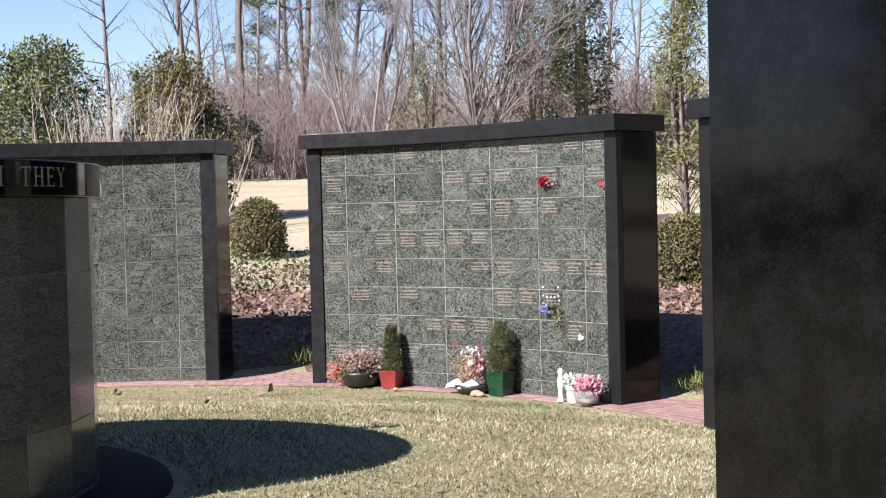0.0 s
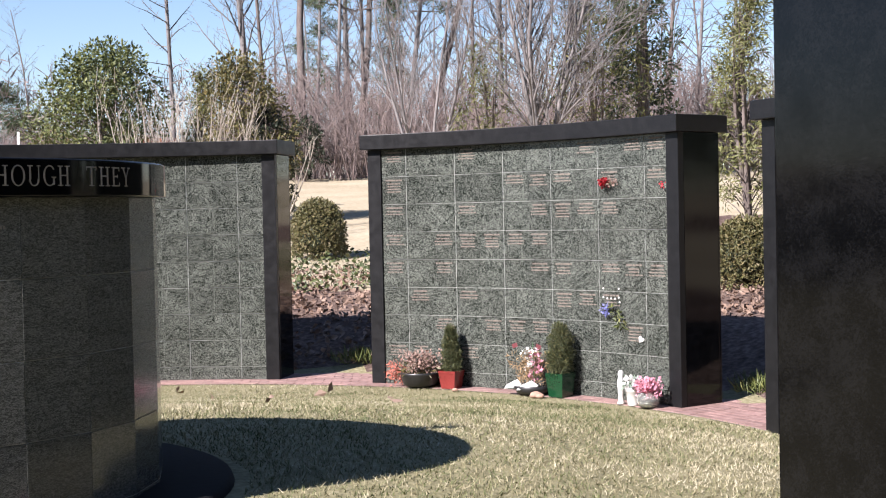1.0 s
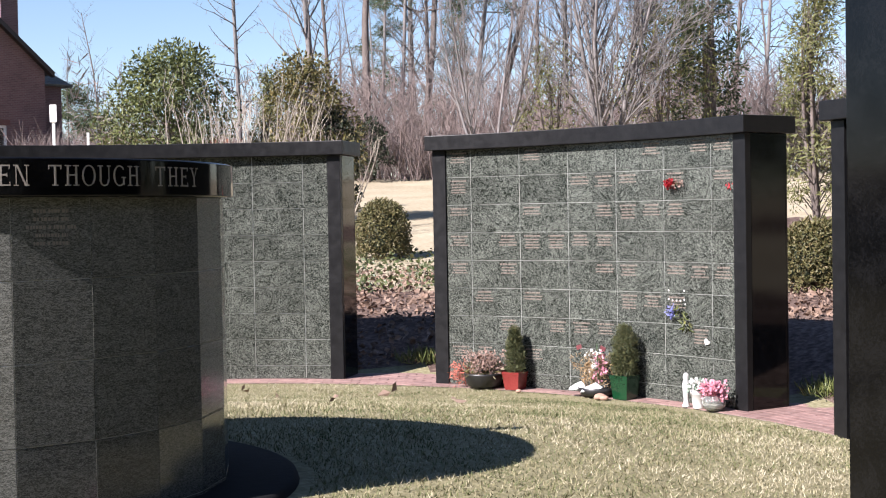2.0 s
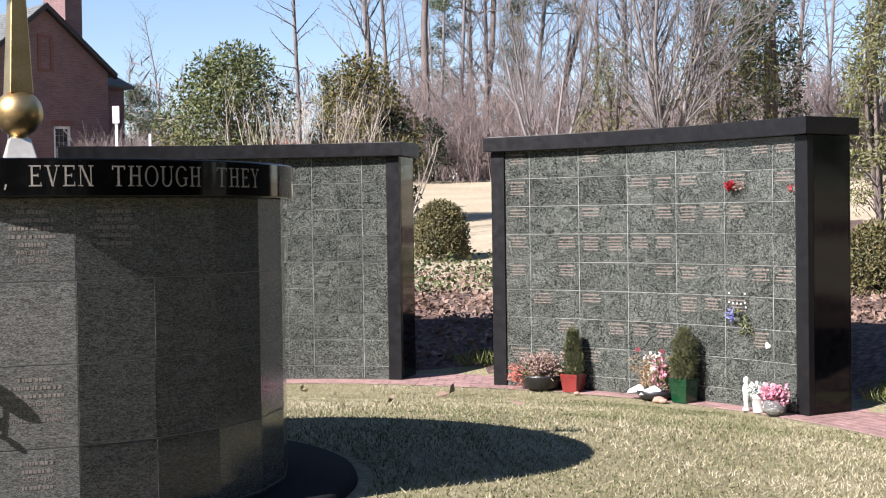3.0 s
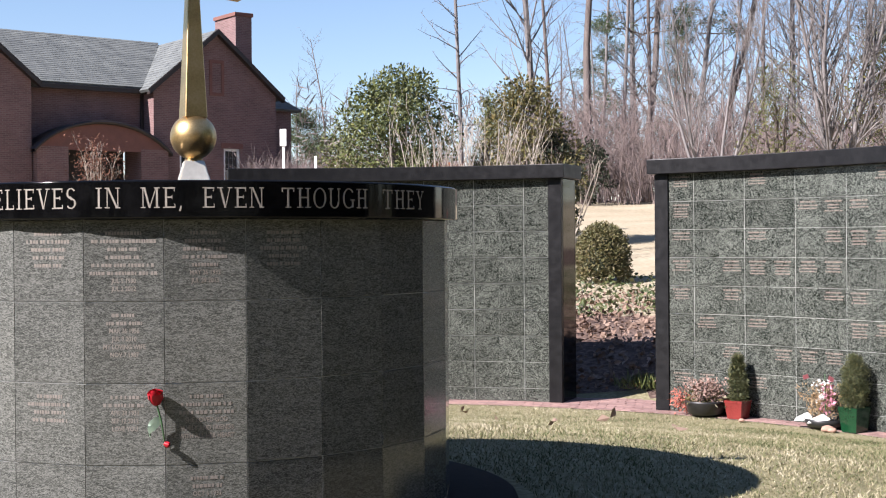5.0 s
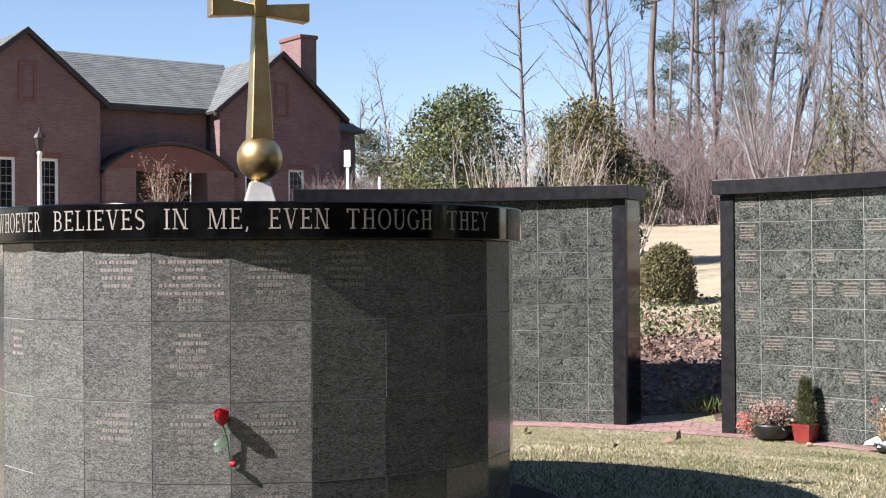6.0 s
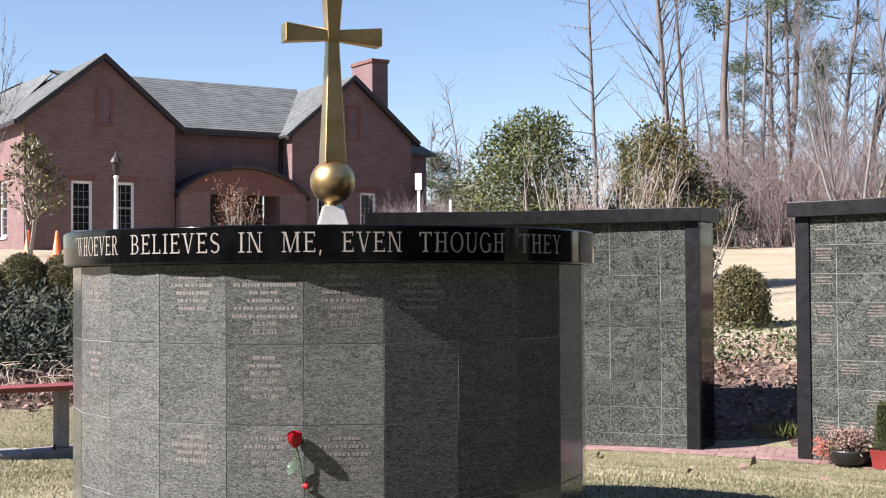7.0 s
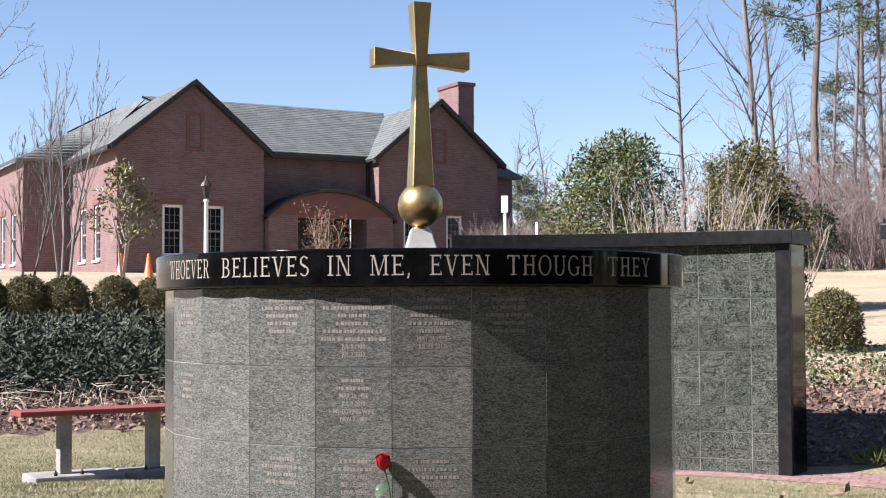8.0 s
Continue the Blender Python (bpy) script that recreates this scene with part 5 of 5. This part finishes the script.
DRY_TAN = mat("dried_tan_foliage", [(0.228, 0.144, 0.0684), (0.365, 0.251, 0.137)], 3, 0.9, 0.0, per="island", fine=8)
CORAL = mat("coral_leaf", [(0.342, 0.076, 0.0532), (0.456, 0.167, 0.114)], 3, 0.7, 0.0, per="island", fine=8)
TOPIARY = mat("dwarf_conifer_needle", [(0.0152, 0.029, 0.00912), (0.050, 0.058, 0.0167), (0.125, 0.115, 0.042)], 5, 0.7, 0.0, per="island", fine=20)
STEM_GREEN = mat("green_stem", [(0.0228, 0.0684, 0.0228), (0.0456, 0.114, 0.038)], 8, 0.6, 0.0)
SAGE = mat("sage_leaf", [(0.122, 0.182, 0.129), (0.198, 0.258, 0.19)], 8, 0.6, 0.0)
WHITE_CERAMIC = mat("white_ceramic", [(0.50, 0.49, 0.465), (0.62, 0.61, 0.585)], 5, 0.35, 0.05)
CLEAR = bpy.data.materials.new("thick_clear_glass")
CLEAR.use_nodes = True
cg = CLEAR.node_tree.nodes["Principled BSDF"]
cg.inputs["Base Color"].default_value, cg.inputs["Roughness"].default_value = (0.86, 0.88, 0.84, 1), 0.08
cg.inputs["Transmission Weight"].default_value, cg.inputs["IOR"].default_value = 0.9, 1.3


def square_pot(name, w0, w1, h, material):
    bm = bmesh.new()
    rings = []
    for z, w in ((0, w0), (h * 0.86, w1 * 0.97), (h * 0.86, w1), (h, w1), (h, w1 * 0.86), (h * 0.88, w1 * 0.84)):
        rings.append([bm.verts.new((sx * w / 2, sy * w / 2, z)) for sx, sy in ((-1, -1), (1, -1), (1, 1), (-1, 1))])
    for a, b in zip(rings, rings[1:]):
        for k in range(4):
            bm.faces.new((a[k], a[(k + 1) % 4], b[(k + 1) % 4], b[k]))
    bm.faces.new(rings[0][::-1])
    bm.faces.new(rings[-1])
    return from_bm(name, bm, material)


def conifer(name, seed, h, w, taper_at):
    rng = random.Random(seed)
    centres = []
    for k in range(230):
        t = rng.random()
        r = w / 2 * (1 - max(0.0, t - taper_at) / (1.02 - taper_at)) ** 0.8 * (0.75 + 0.25 * min(1, t / 0.15)) * rng.uniform(0.55, 1.2)
        a = rng.random() * 6.28
        centres.append(Vector((r * math.cos(a), r * math.sin(a), t * h)))
    return leaves(centres, 0.045, 24, 0.03, rng, TOPIARY, name, 0.25, droop=-0.5)


def potted_conifer(c, out, pot_w, pot_h, h, w, material, label, seed, taper_at):
    p = thing("potted_conifer", at_wall(c, out), label, "potted plant", "potted conifers")
    pot = put("pot", square_pot("pot", pot_w * 0.78, pot_w, pot_h, material), p, label=label.split(" in ")[1].split(" ag")[0])
    put("soil", box_mesh("soil", -pot_w * 0.42, pot_w * 0.42, -pot_w * 0.42, pot_w * 0.42, pot_h * 0.8, pot_h * 0.9, SOIL), pot)
    put("trunk", lathe("trunk", [(0.012, 0), (0.008, h * 0.8)], BARK_BROWN, 6), p, Matrix.Translation((0, 0, pot_h * 0.85)))
    tagged(put("foliage", conifer("foliage", seed, h, w, taper_at), p, Matrix.Translation((0, 0, pot_h * 0.88))), kind="stuff")


potted_conifer(3.02, 0.15, 0.19, 0.175, 0.43, 0.145, RED_GLAZE, "small conical conifer in red glazed pot against granite wall", 81, 0.25)
potted_conifer(7.72, 0.16, 0.20, 0.22, 0.47, 0.17, GREEN_GLAZE, "clipped columnar conifer in green glazed pot against granite wall", 82, 0.7)


def build_planter():
    rng = random.Random(83)
    p = thing("flower_planter", at_wall(1.75, 0.17), "black bowl planter of dried pink flowers with bent handle", "planter")
    put("bowl", lathe("bowl", [(0.10, 0), (0.17, 0.03), (0.20, 0.13), (0.205, 0.15), (0.18, 0.15), (0.16, 0.12)], BLACK_POT, 20), p)
    w = Wood()
    w.tube([Vector((0.19 * math.cos(a), -0.05, 0.1 + 0.22 * math.sin(a))) for a in np.linspace(2.9, 1.5, 8)], [0.009] * 8, 6)
    put("handle", w.mesh("handle", BARK_BROWN), p)
    tops = [Vector((rng.gauss(0.05, 0.085), rng.gauss(-0.03, 0.06), rng.uniform(0.13, 0.33))) for _ in range(56)]
    tagged(put("dried_flower", leaves(tops, 0.06, 22, 0.028, rng, DRY_PETAL, "dried_flower", 0.7), p, label="faded pink dried flower heads"), kind="stuff")
    tops = [Vector((rng.gauss(-0.22, 0.06), rng.gauss(-0.04, 0.05), rng.uniform(0.06, 0.21))) for _ in range(22)]
    tagged(put("coral_foliage", leaves(tops, 0.07, 16, 0.04, rng, CORAL, "coral_foliage", 0.35, droop=0.3), p, label="coral pink trailing foliage"), kind="stuff")
    tops = [Vector((rng.gauss(0, 0.12), rng.gauss(-0.02, 0.07), rng.uniform(0.13, 0.2))) for _ in range(26)]
    tagged(put("green_foliage", leaves(tops, 0.08, 14, 0.05, rng, LEAF_OLIVE, "green_foliage", 0.3, droop=0.2), p), kind="stuff")


build_planter()


def build_arrangement():
    rng = random.Random(84)
    p = thing("flower_arrangement", at_wall(6.55, 0.16), "dried bouquet with pink blossoms and white ribbon on tray", "bouquet")
    put("tray", lathe("tray", [(0.10, 0), (0.16, 0.02), (0.20, 0.09), (0.19, 0.09), (0.15, 0.04)], BLACK_POT, 16), p)
    tops = [Vector((rng.gauss(-0.04, 0.065), rng.gauss(0.0, 0.05), rng.uniform(0.12, 0.36))) for _ in range(46)]
    tagged(put("dried_foliage", leaves(tops, 0.07, 22, 0.04, rng, DRY_TAN, "dried_foliage", 0.25), p), kind="stuff")
    tops = [Vector((0.07 + rng.gauss(0, 0.03), -0.08, z)) for z in (0.2, 0.24, 0.29, 0.34, 0.40)]
    tagged(put("pink_blossom", leaves(tops, 0.05, 14, 0.035, rng, PINK, "pink_blossom", 0.8), p), kind="stuff")
    tops = [Vector((0.05 + rng.gauss(0, 0.045), -0.09, rng.uniform(0.22, 0.46))) for _ in range(9)]
    tagged(put("white_blossom", leaves(tops, 0.03, 10, 0.03, rng, WHITE_PETAL, "white_blossom", 0.8), p), kind="stuff")
    w = Wood()
    w.tube([Vector((0.07, -0.08, 0.05)), Vector((0.065, -0.09, 0.25)), Vector((0.05, -0.07, 0.5))], [0.006, 0.006, 0.004], 5)
    put("stem", w.mesh("stem", STEM_GREEN), p)
    for turn in (-0.5, 0.7):
        bm = bmesh.new()
        pts = [(-0.02, 0.0), (-0.10, 0.04), (-0.22, -0.02), (-0.24, -0.05), (-0.12, -0.03)]
        lo = [bm.verts.new((x, -0.16, 0.10 + z)) for x, z in pts]
        hi = [bm.verts.new((x, -0.15 + 0.03 * (k % 2), 0.106 + z)) for k, (x, z) in enumerate(pts)]
        bm.faces.new(lo)
        bm.faces.new(hi[::-1])
        for k in range(5):
            bm.faces.new((lo[k], hi[k], hi[(k + 1) % 5], lo[(k + 1) % 5]))
        put("ribbon", from_bm("ribbon", bm, WHITE_PETAL), p, Matrix.Rotation(turn * 0.3, 4, "Z") @ Matrix.Translation((0.14 if turn > 0 else 0.02, -0.01, 0)), "white satin ribbon")
    bm = bmesh.new()
    for s in (-1, 1):
        box(bm, min(0, s * 0.06), max(0, s * 0.06), -0.10, -0.094, 0.46, 0.50, 0.002, Matrix.Rotation(-s * 0.35, 4, "Y"))
    put("bow", from_bm("bow", bm, mat("dark_maroon_ribbon", [(0.08, 0.015, 0.02), (0.14, 0.03, 0.035)], 8, 0.5, 0.0)), p)
    for c, r in ((7.15, 0.055), (7.35, 0.04), (3.6, 0.03)):
        st = put("stone", lathe("stone", [(r * 0.7, 0), (r, r * 0.35), (r * 0.8, r * 0.8), (r * 0.3, r)], TERRACOTTA, 10, True, 0.5), None, at_wall(c, 0.34))
        tagged(st, "small reddish stone lying at the lawn's edge", "stone", "stones at the wall")


build_arrangement()


def build_white_group():
    rng = random.Random(85)
    st = put("figurine", lathe("figurine", [(0.034, 0), (0.036, 0.012), (0.024, 0.03), (0.022, 0.08), (0.03, 0.15), (0.034, 0.2), (0.02, 0.238), (0.026, 0.262), (0.024, 0.285), (0.008, 0.3)], WHITE_CERAMIC, 16), None, at_wall(10.5, 0.20))
    tagged(st, "slim white ceramic garden figurine on brick edge", "figurine")
    p = thing("flower_pot", at_wall(11.02, 0.19), "white ribbed pot of white flowers and pale leaves", "flower pot")
    put("pot", lathe("pot", [(0.05, 0), (0.052, 0.01), (0.068, 0.12), (0.075, 0.125), (0.077, 0.16), (0.068, 0.162), (0.06, 0.13)], WHITE_CERAMIC, 20), p)
    tops = [Vector((rng.gauss(0, 0.035), rng.gauss(0, 0.03), rng.uniform(0.16, 0.225))) for _ in range(14)]
    tagged(put("white_blossom", leaves(tops, 0.045, 16, 0.035, rng, WHITE_PETAL, "white_blossom", 0.8), p), kind="stuff")
    tagged(put("leaf", leaves(tops[:9], 0.06, 8, 0.05, rng, SAGE, "leaf", 0.4), p), kind="stuff")
    p = thing("flower_bowl", at_wall(11.72, 0.20), "round glass bowl of bright pink flowers", "flower bowl")
    ball = [(0.05, 0.0), (0.085, 0.02), (0.103, 0.065), (0.098, 0.105), (0.078, 0.135), (0.074, 0.13), (0.092, 0.10), (0.096, 0.065), (0.08, 0.027), (0.03, 0.012)]
    put("bowl", lathe("bowl", ball, CLEAR, 28), p, label="clear glass bowl")
    put("water", lathe("water", [(0.03, 0.013), (0.078, 0.03), (0.09, 0.06), (0.0, 0.061)], CONCRETE, 20), p, label="pale gravel filling")
    tops = [Vector((rng.gauss(0, 0.04), rng.gauss(0, 0.033), 0.155 + rng.uniform(-0.02, 0.06))) for _ in range(34)]
    tagged(put("pink_blossom", leaves(tops, 0.045, 26, 0.032, rng, PINK, "pink_blossom", 0.85), p), kind="stuff")


build_white_group()


def bloom(name, r, seed, material, rings=5):
    """A rose head: wrapped petals, each a small cupped sheet."""
    rng = random.Random(seed)
    v, f = [], []
    for k in range(rings * 4):
        a0, q = k * 2.4, 0.25 + 0.75 * k / (rings * 4)
        for i in range(4):
            for j in range(3):
                a = a0 + (i / 3 - 0.5) * 1.9
                h = j / 2
                rad = r * q * (0.55 + 0.45 * math.sin(h * 2.0)) * (1 + 0.06 * rng.random())
                v.append((rad * math.cos(a), rad * math.sin(a), r * (h * 1.7 * (1.15 - 0.35 * q)) - 0.2 * r))
        b = len(v) - 12
        f += [(b + i * 3 + j, b + (i + 1) * 3 + j, b + (i + 1) * 3 + j + 1, b + i * 3 + j + 1) for i in range(3) for j in range(2)]
    me = mesh(name, v, f, material, True)
    return me


def drum_face(k, along, out, z):
    a = EDGE0 + (k + 0.5) * 2 * math.pi / SIDES
    return Matrix.Translation((DRUM.x, DRUM.y, 0)) @ Matrix.Rotation(a, 4, "Z") @ Matrix.Translation((along, -AP - out, z))


def build_rose():
    rose = thing("rose", drum_face(2, 0.128, 0.0, 1.2), "red rose with green stem tucked against granite drum", "rose")
    put("bloom", bloom("bloom", 0.030, 5, RED_PETAL), rose, Matrix.Translation((-0.012, -0.032, -0.012)) @ Matrix.Rotation(radians(20), 4, "X"), "deep red rose head")
    put("bloom", bloom("bloom", 0.012, 6, RED_PETAL), rose, Matrix.Translation((0.014, -0.020, -0.155)) @ Matrix.Rotation(radians(110), 4, "Y"), "half-hidden red bud")
    w = Wood()
    w.tube([Vector((-0.012, -0.032, -0.01)), Vector((0.004, -0.022, -0.08)), Vector((0.012, -0.014, -0.15)), Vector((0.016, -0.006, -0.17))], [0.004, 0.0032, 0.003, 0.003], 6)
    put("stem", w.mesh("stem", STEM_GREEN), rose)
    bm = bmesh.new()
    spine = [Vector((0.0, -0.022, -0.075)), Vector((-0.022, -0.032, -0.085)), Vector((-0.042, -0.036, -0.10)), Vector((-0.036, -0.030, -0.13))]
    for s in (-1, 1):
        e = [bm.verts.new(p + Vector((0.006, 0.002, s * 0.024 * math.sin(math.pi * (k + 0.4) / 3.6)))) for k, p in enumerate(spine)]
        c = [bm.verts.new(p) for p in spine]
        for k in range(3):
            bm.faces.new((c[k], c[k + 1], e[k + 1], e[k]))
    put("leaf", from_bm("leaf", bm, SAGE, True), rose, label="pale green rose leaf")


build_rose()


rng = random.Random(87)
posy = thing("flower_pot", Matrix.Translation((DRUM.x + 1.30 * math.sin(0.70), DRUM.y - 1.30 * math.cos(0.70), 0.674)) @ Matrix.Scale(0.42, 4), "small pot of pink-red flowers on the drum's base", "flower pot")
put("pot", lathe("pot", [(0.035, 0), (0.05, 0.08), (0.054, 0.085), (0.05, 0.09), (0.04, 0.07)], BLACK_POT, 14), posy)
put("pink_blossom", leaves([Vector((rng.gauss(0, 0.03), rng.gauss(0, 0.03), rng.uniform(0.10, 0.16))) for _ in range(14)], 0.04, 16, 0.03, rng, PINK, "pink_blossom", 0.8), posy, kind="stuff")


def wall_spray(name, c, z, parts, label, category):
    t = thing(name, at_wall(c, 0.0, z), label, category)
    for part_name, me in parts:
        put(part_name, me, t)
    return t


rng = random.Random(86)
red = leaves([Vector((rng.gauss(-0.02, 0.014), -0.06 + rng.gauss(0, 0.012), rng.gauss(0, 0.018))) for _ in range(10)], 0.026, 12, 0.026, rng, RED_PETAL, "bloom", 0.9)
pale = leaves([Vector((0.06 + rng.gauss(0, 0.02), -0.05, 0.005 + rng.gauss(0, 0.008))) for _ in range(6)], 0.025, 7, 0.022, rng, DRY_PETAL, "blossom", 0.8)
w = Wood()
w.tube([Vector((0.07, -0.045, 0.0)), Vector((0.01, -0.05, -0.01)), Vector((0.012, -0.006, -0.05))], [0.004, 0.004, 0.003], 5)
wall_spray("flower_spray", 9.48, 1.965, [("bloom", red), ("blossom", pale), ("stem", w.mesh("stem", STEM_GREEN))], "red silk flower spray fixed to granite niche", "flower")
blue = leaves([Vector((rng.gauss(-0.03, 0.025), -0.05 + rng.gauss(0, 0.01), rng.gauss(0, 0.03))) for _ in range(9)], 0.03, 8, 0.026, rng, BLUE_PETAL, "bloom", 0.8)
green = leaves([Vector((0.05 + 0.02 * k, -0.04, 0.06 - 0.035 * k)) for k in range(6)], 0.035, 8, 0.06, rng, LEAF_GREEN, "leaf", 0.35, droop=1.2)
wall_spray("flower_spray", 9.5, 0.80, [("bloom", blue), ("leaf", green)], "blue-violet flowers with green leaves on granite niche", "flower")
tiny = leaves([Vector((0, -0.02, 0))], 0.03, 14, 0.022, rng, RED_PETAL, "bloom", 0.8)
wall_spray("flower_spray", 11.85, 1.93, [("bloom", tiny)], "small red flower tucked at granite joint", "flower")
dots = lathe("stud", [(0.009, 0), (0.009, 0.004), (0.003, 0.006)], WHITE_CERAMIC, 8)
studs = thing("stud_frame", at_wall(9.5, 0.0, 0.945), "white round studs framing an engraved niche", "studs")
for x, z in ((-0.09, 0.06), (0.09, 0.06), (-0.09, -0.02), (0.09, -0.02), (0.0, -0.03), (0.045, -0.03), (-0.045, -0.03), (0.10, -0.06)):
    put("stud", dots, studs, Matrix.Translation((x, 0, z)) @ Matrix.Rotation(radians(90), 4, "X"))
bm = bmesh.new()
pts = [(math.sin(a) ** 3 * 0.045, (13 * math.cos(a) - 5 * math.cos(2 * a) - 2 * math.cos(3 * a) - math.cos(4 * a)) * 0.0028) for a in np.linspace(0, 6.28, 25)[:-1]]
lo = [bm.verts.new((x, -0.004, z)) for x, z in pts]
mid = [bm.verts.new((x * 0.9, -0.02, z * 0.9)) for x, z in pts]
bm.faces.new(mid)
bm.faces.new(lo[::-1])
for k in range(24):
    bm.faces.new((lo[k], lo[(k + 1) % 24], mid[(k + 1) % 24], mid[k]))
tagged(put("heart_ornament", from_bm("heart_ornament", bm, WHITE_CERAMIC), None, at_wall(10.78, 0.0, 0.56) @ Matrix.Rotation(0.6, 4, "Y") @ Matrix.Scale(0.75, 4)), "white heart ornament fixed to granite niche", "ornament")

# tufts by the path
for seed, az, d in ((91, 4.9, 14.9), (92, 21.9, 12.4)):
    rng = random.Random(seed)
    p = on_ground(az, d)
    tuft = leaves([Vector((rng.gauss(0, 0.12), rng.gauss(0, 0.12), 0.0)) for _ in range(60)], 0.03, 6, 0.16, rng, LEAF_GREEN, "blades", 0.07, droop=-2.0)
    plant("grass_tuft", p, [("crown", tuft)], "small green grass tuft at brick path", "plant", "tufts by the path")

# ---- brick path under the walls ----
path = thing("brick_path", Matrix.Translation((RING.x, RING.y, 0)), "curved red brick path under the walls", "path", kind="structure")
v, f = [], []
N = 160
for k in range(N + 1):
    a = radians(-30 + 170 * k / N)
    for r, z in ((5.93, -0.006), (7.14, -0.006)):
        v.append((r * math.cos(a), r * math.sin(a), z))
f = [(2 * k, 2 * k + 1, 2 * k + 3, 2 * k + 2) for k in range(N)]
put("bedding", mesh("bedding", v, f, SAND), path)
brick_shape = box_mesh("brick", -0.0965, 0.0965, -0.0475, 0.0475, -0.03, 0.0, PAVER, 0.004)
v, f = [], []
for row in range(11):
    r = 6.0 + row * 0.102
    step = 0.2 / r
    for k in range(int(radians(170) / step)):
        a = radians(-30) + (k + 0.5 * (row % 2)) * step
        deg = math.degrees(a)
        lift = random.uniform(-0.002, 0.001)
        m = Matrix.Translation((r * math.cos(a), r * math.sin(a), lift)) @ Matrix.Rotation(a + math.pi / 2 + random.gauss(0, 0.004), 4, "Z")
        if 9 < deg < 28.5 or 60.5 < deg < 72.5:
            put("brick", brick_shape, path, m)
        else:
            b = len(v)
            v += [m @ Vector((x, y, z)) for z in (-0.03, 0.0) for x, y in ((-0.0965, -0.0475), (0.0965, -0.0475), (0.0965, 0.0475), (-0.0965, 0.0475))]
            f += [tuple(b + i for i in q) for q in ((4, 5, 6, 7), (0, 1, 5, 4), (1, 2, 6, 5), (2, 3, 7, 6), (3, 0, 4, 7))]
tagged(put("brickwork", mesh("brickwork", v, f, PAVER_FAR), path), kind="stuff")

# ---- grass blades and fallen leaves on the lawn ----
def build_grass(count, name):
    g = np.random.default_rng(3)
    v = np.zeros((count, 3, 3))
    n = 0
    while n < count:
        x, y = g.uniform(-9.5, 4.6), g.uniform(4.0, 17.5)
        r = math.hypot(x - RING.x, y - RING.y)
        if r > 5.97 and not (x < -5.0 and r < 9.8) or math.hypot(x - DRUM.x, y - DRUM.y) < 1.42:
            continue
        if r > 5.8 and x > -5 and g.random() < 0.4:
            continue
        z = ground_z(x, y) - 0.014
        patch = noise.noise(Vector((x * 1.4, y * 1.4, 7)))
        h = g.uniform(0.010, 0.025) * (1 + 0.4 * patch)
        a, b, lean = g.uniform(0, 6.28), g.uniform(0, 6.28), g.normal(0, 0.022)
        w = g.uniform(0.0022, 0.0042)
        v[n, 0] = (x - w * math.cos(a), y - w * math.sin(a), z)
        v[n, 1] = (x + w * math.cos(a), y + w * math.sin(a), z)
        v[n, 2] = (x + lean * math.cos(b), y + lean * math.sin(b), z + h)
        n += 1
    me = bpy.data.meshes.new(name)
    me.vertices.add(count * 3)
    me.vertices.foreach_set("co", v.ravel())
    me.loops.add(count * 3)
    me.loops.foreach_set("vertex_index", np.arange(count * 3))
    me.polygons.add(count)
    me.polygons.foreach_set("loop_start", np.arange(0, count * 3, 3))
    me.update(calc_edges=True)
    me.materials.append(GRASS)
    tagged(put(name, me), "short dormant lawn grass in pale yellow-green", "grass", kind="stuff")


build_grass(380000, "grass")
rng = random.Random(9)
for t_az, d in ((1.05, 9.5), (-1.5, 12.2), (6.0, 10.6), (3.4, 12.4), (-3.0, 13.0)):
    one = leaves([Vector((0, 0, 0.01))], 0.01, 2, 0.10, rng, LITTER, "fallen_leaf", 0.7, flat=0.2)
    tagged(put("fallen_leaf", one, None, Matrix.Translation(on_ground(t_az, d) + Vector((0, 0, 0.015)))), "single curled brown leaf on the lawn", "leaf", "leaves on the lawn")
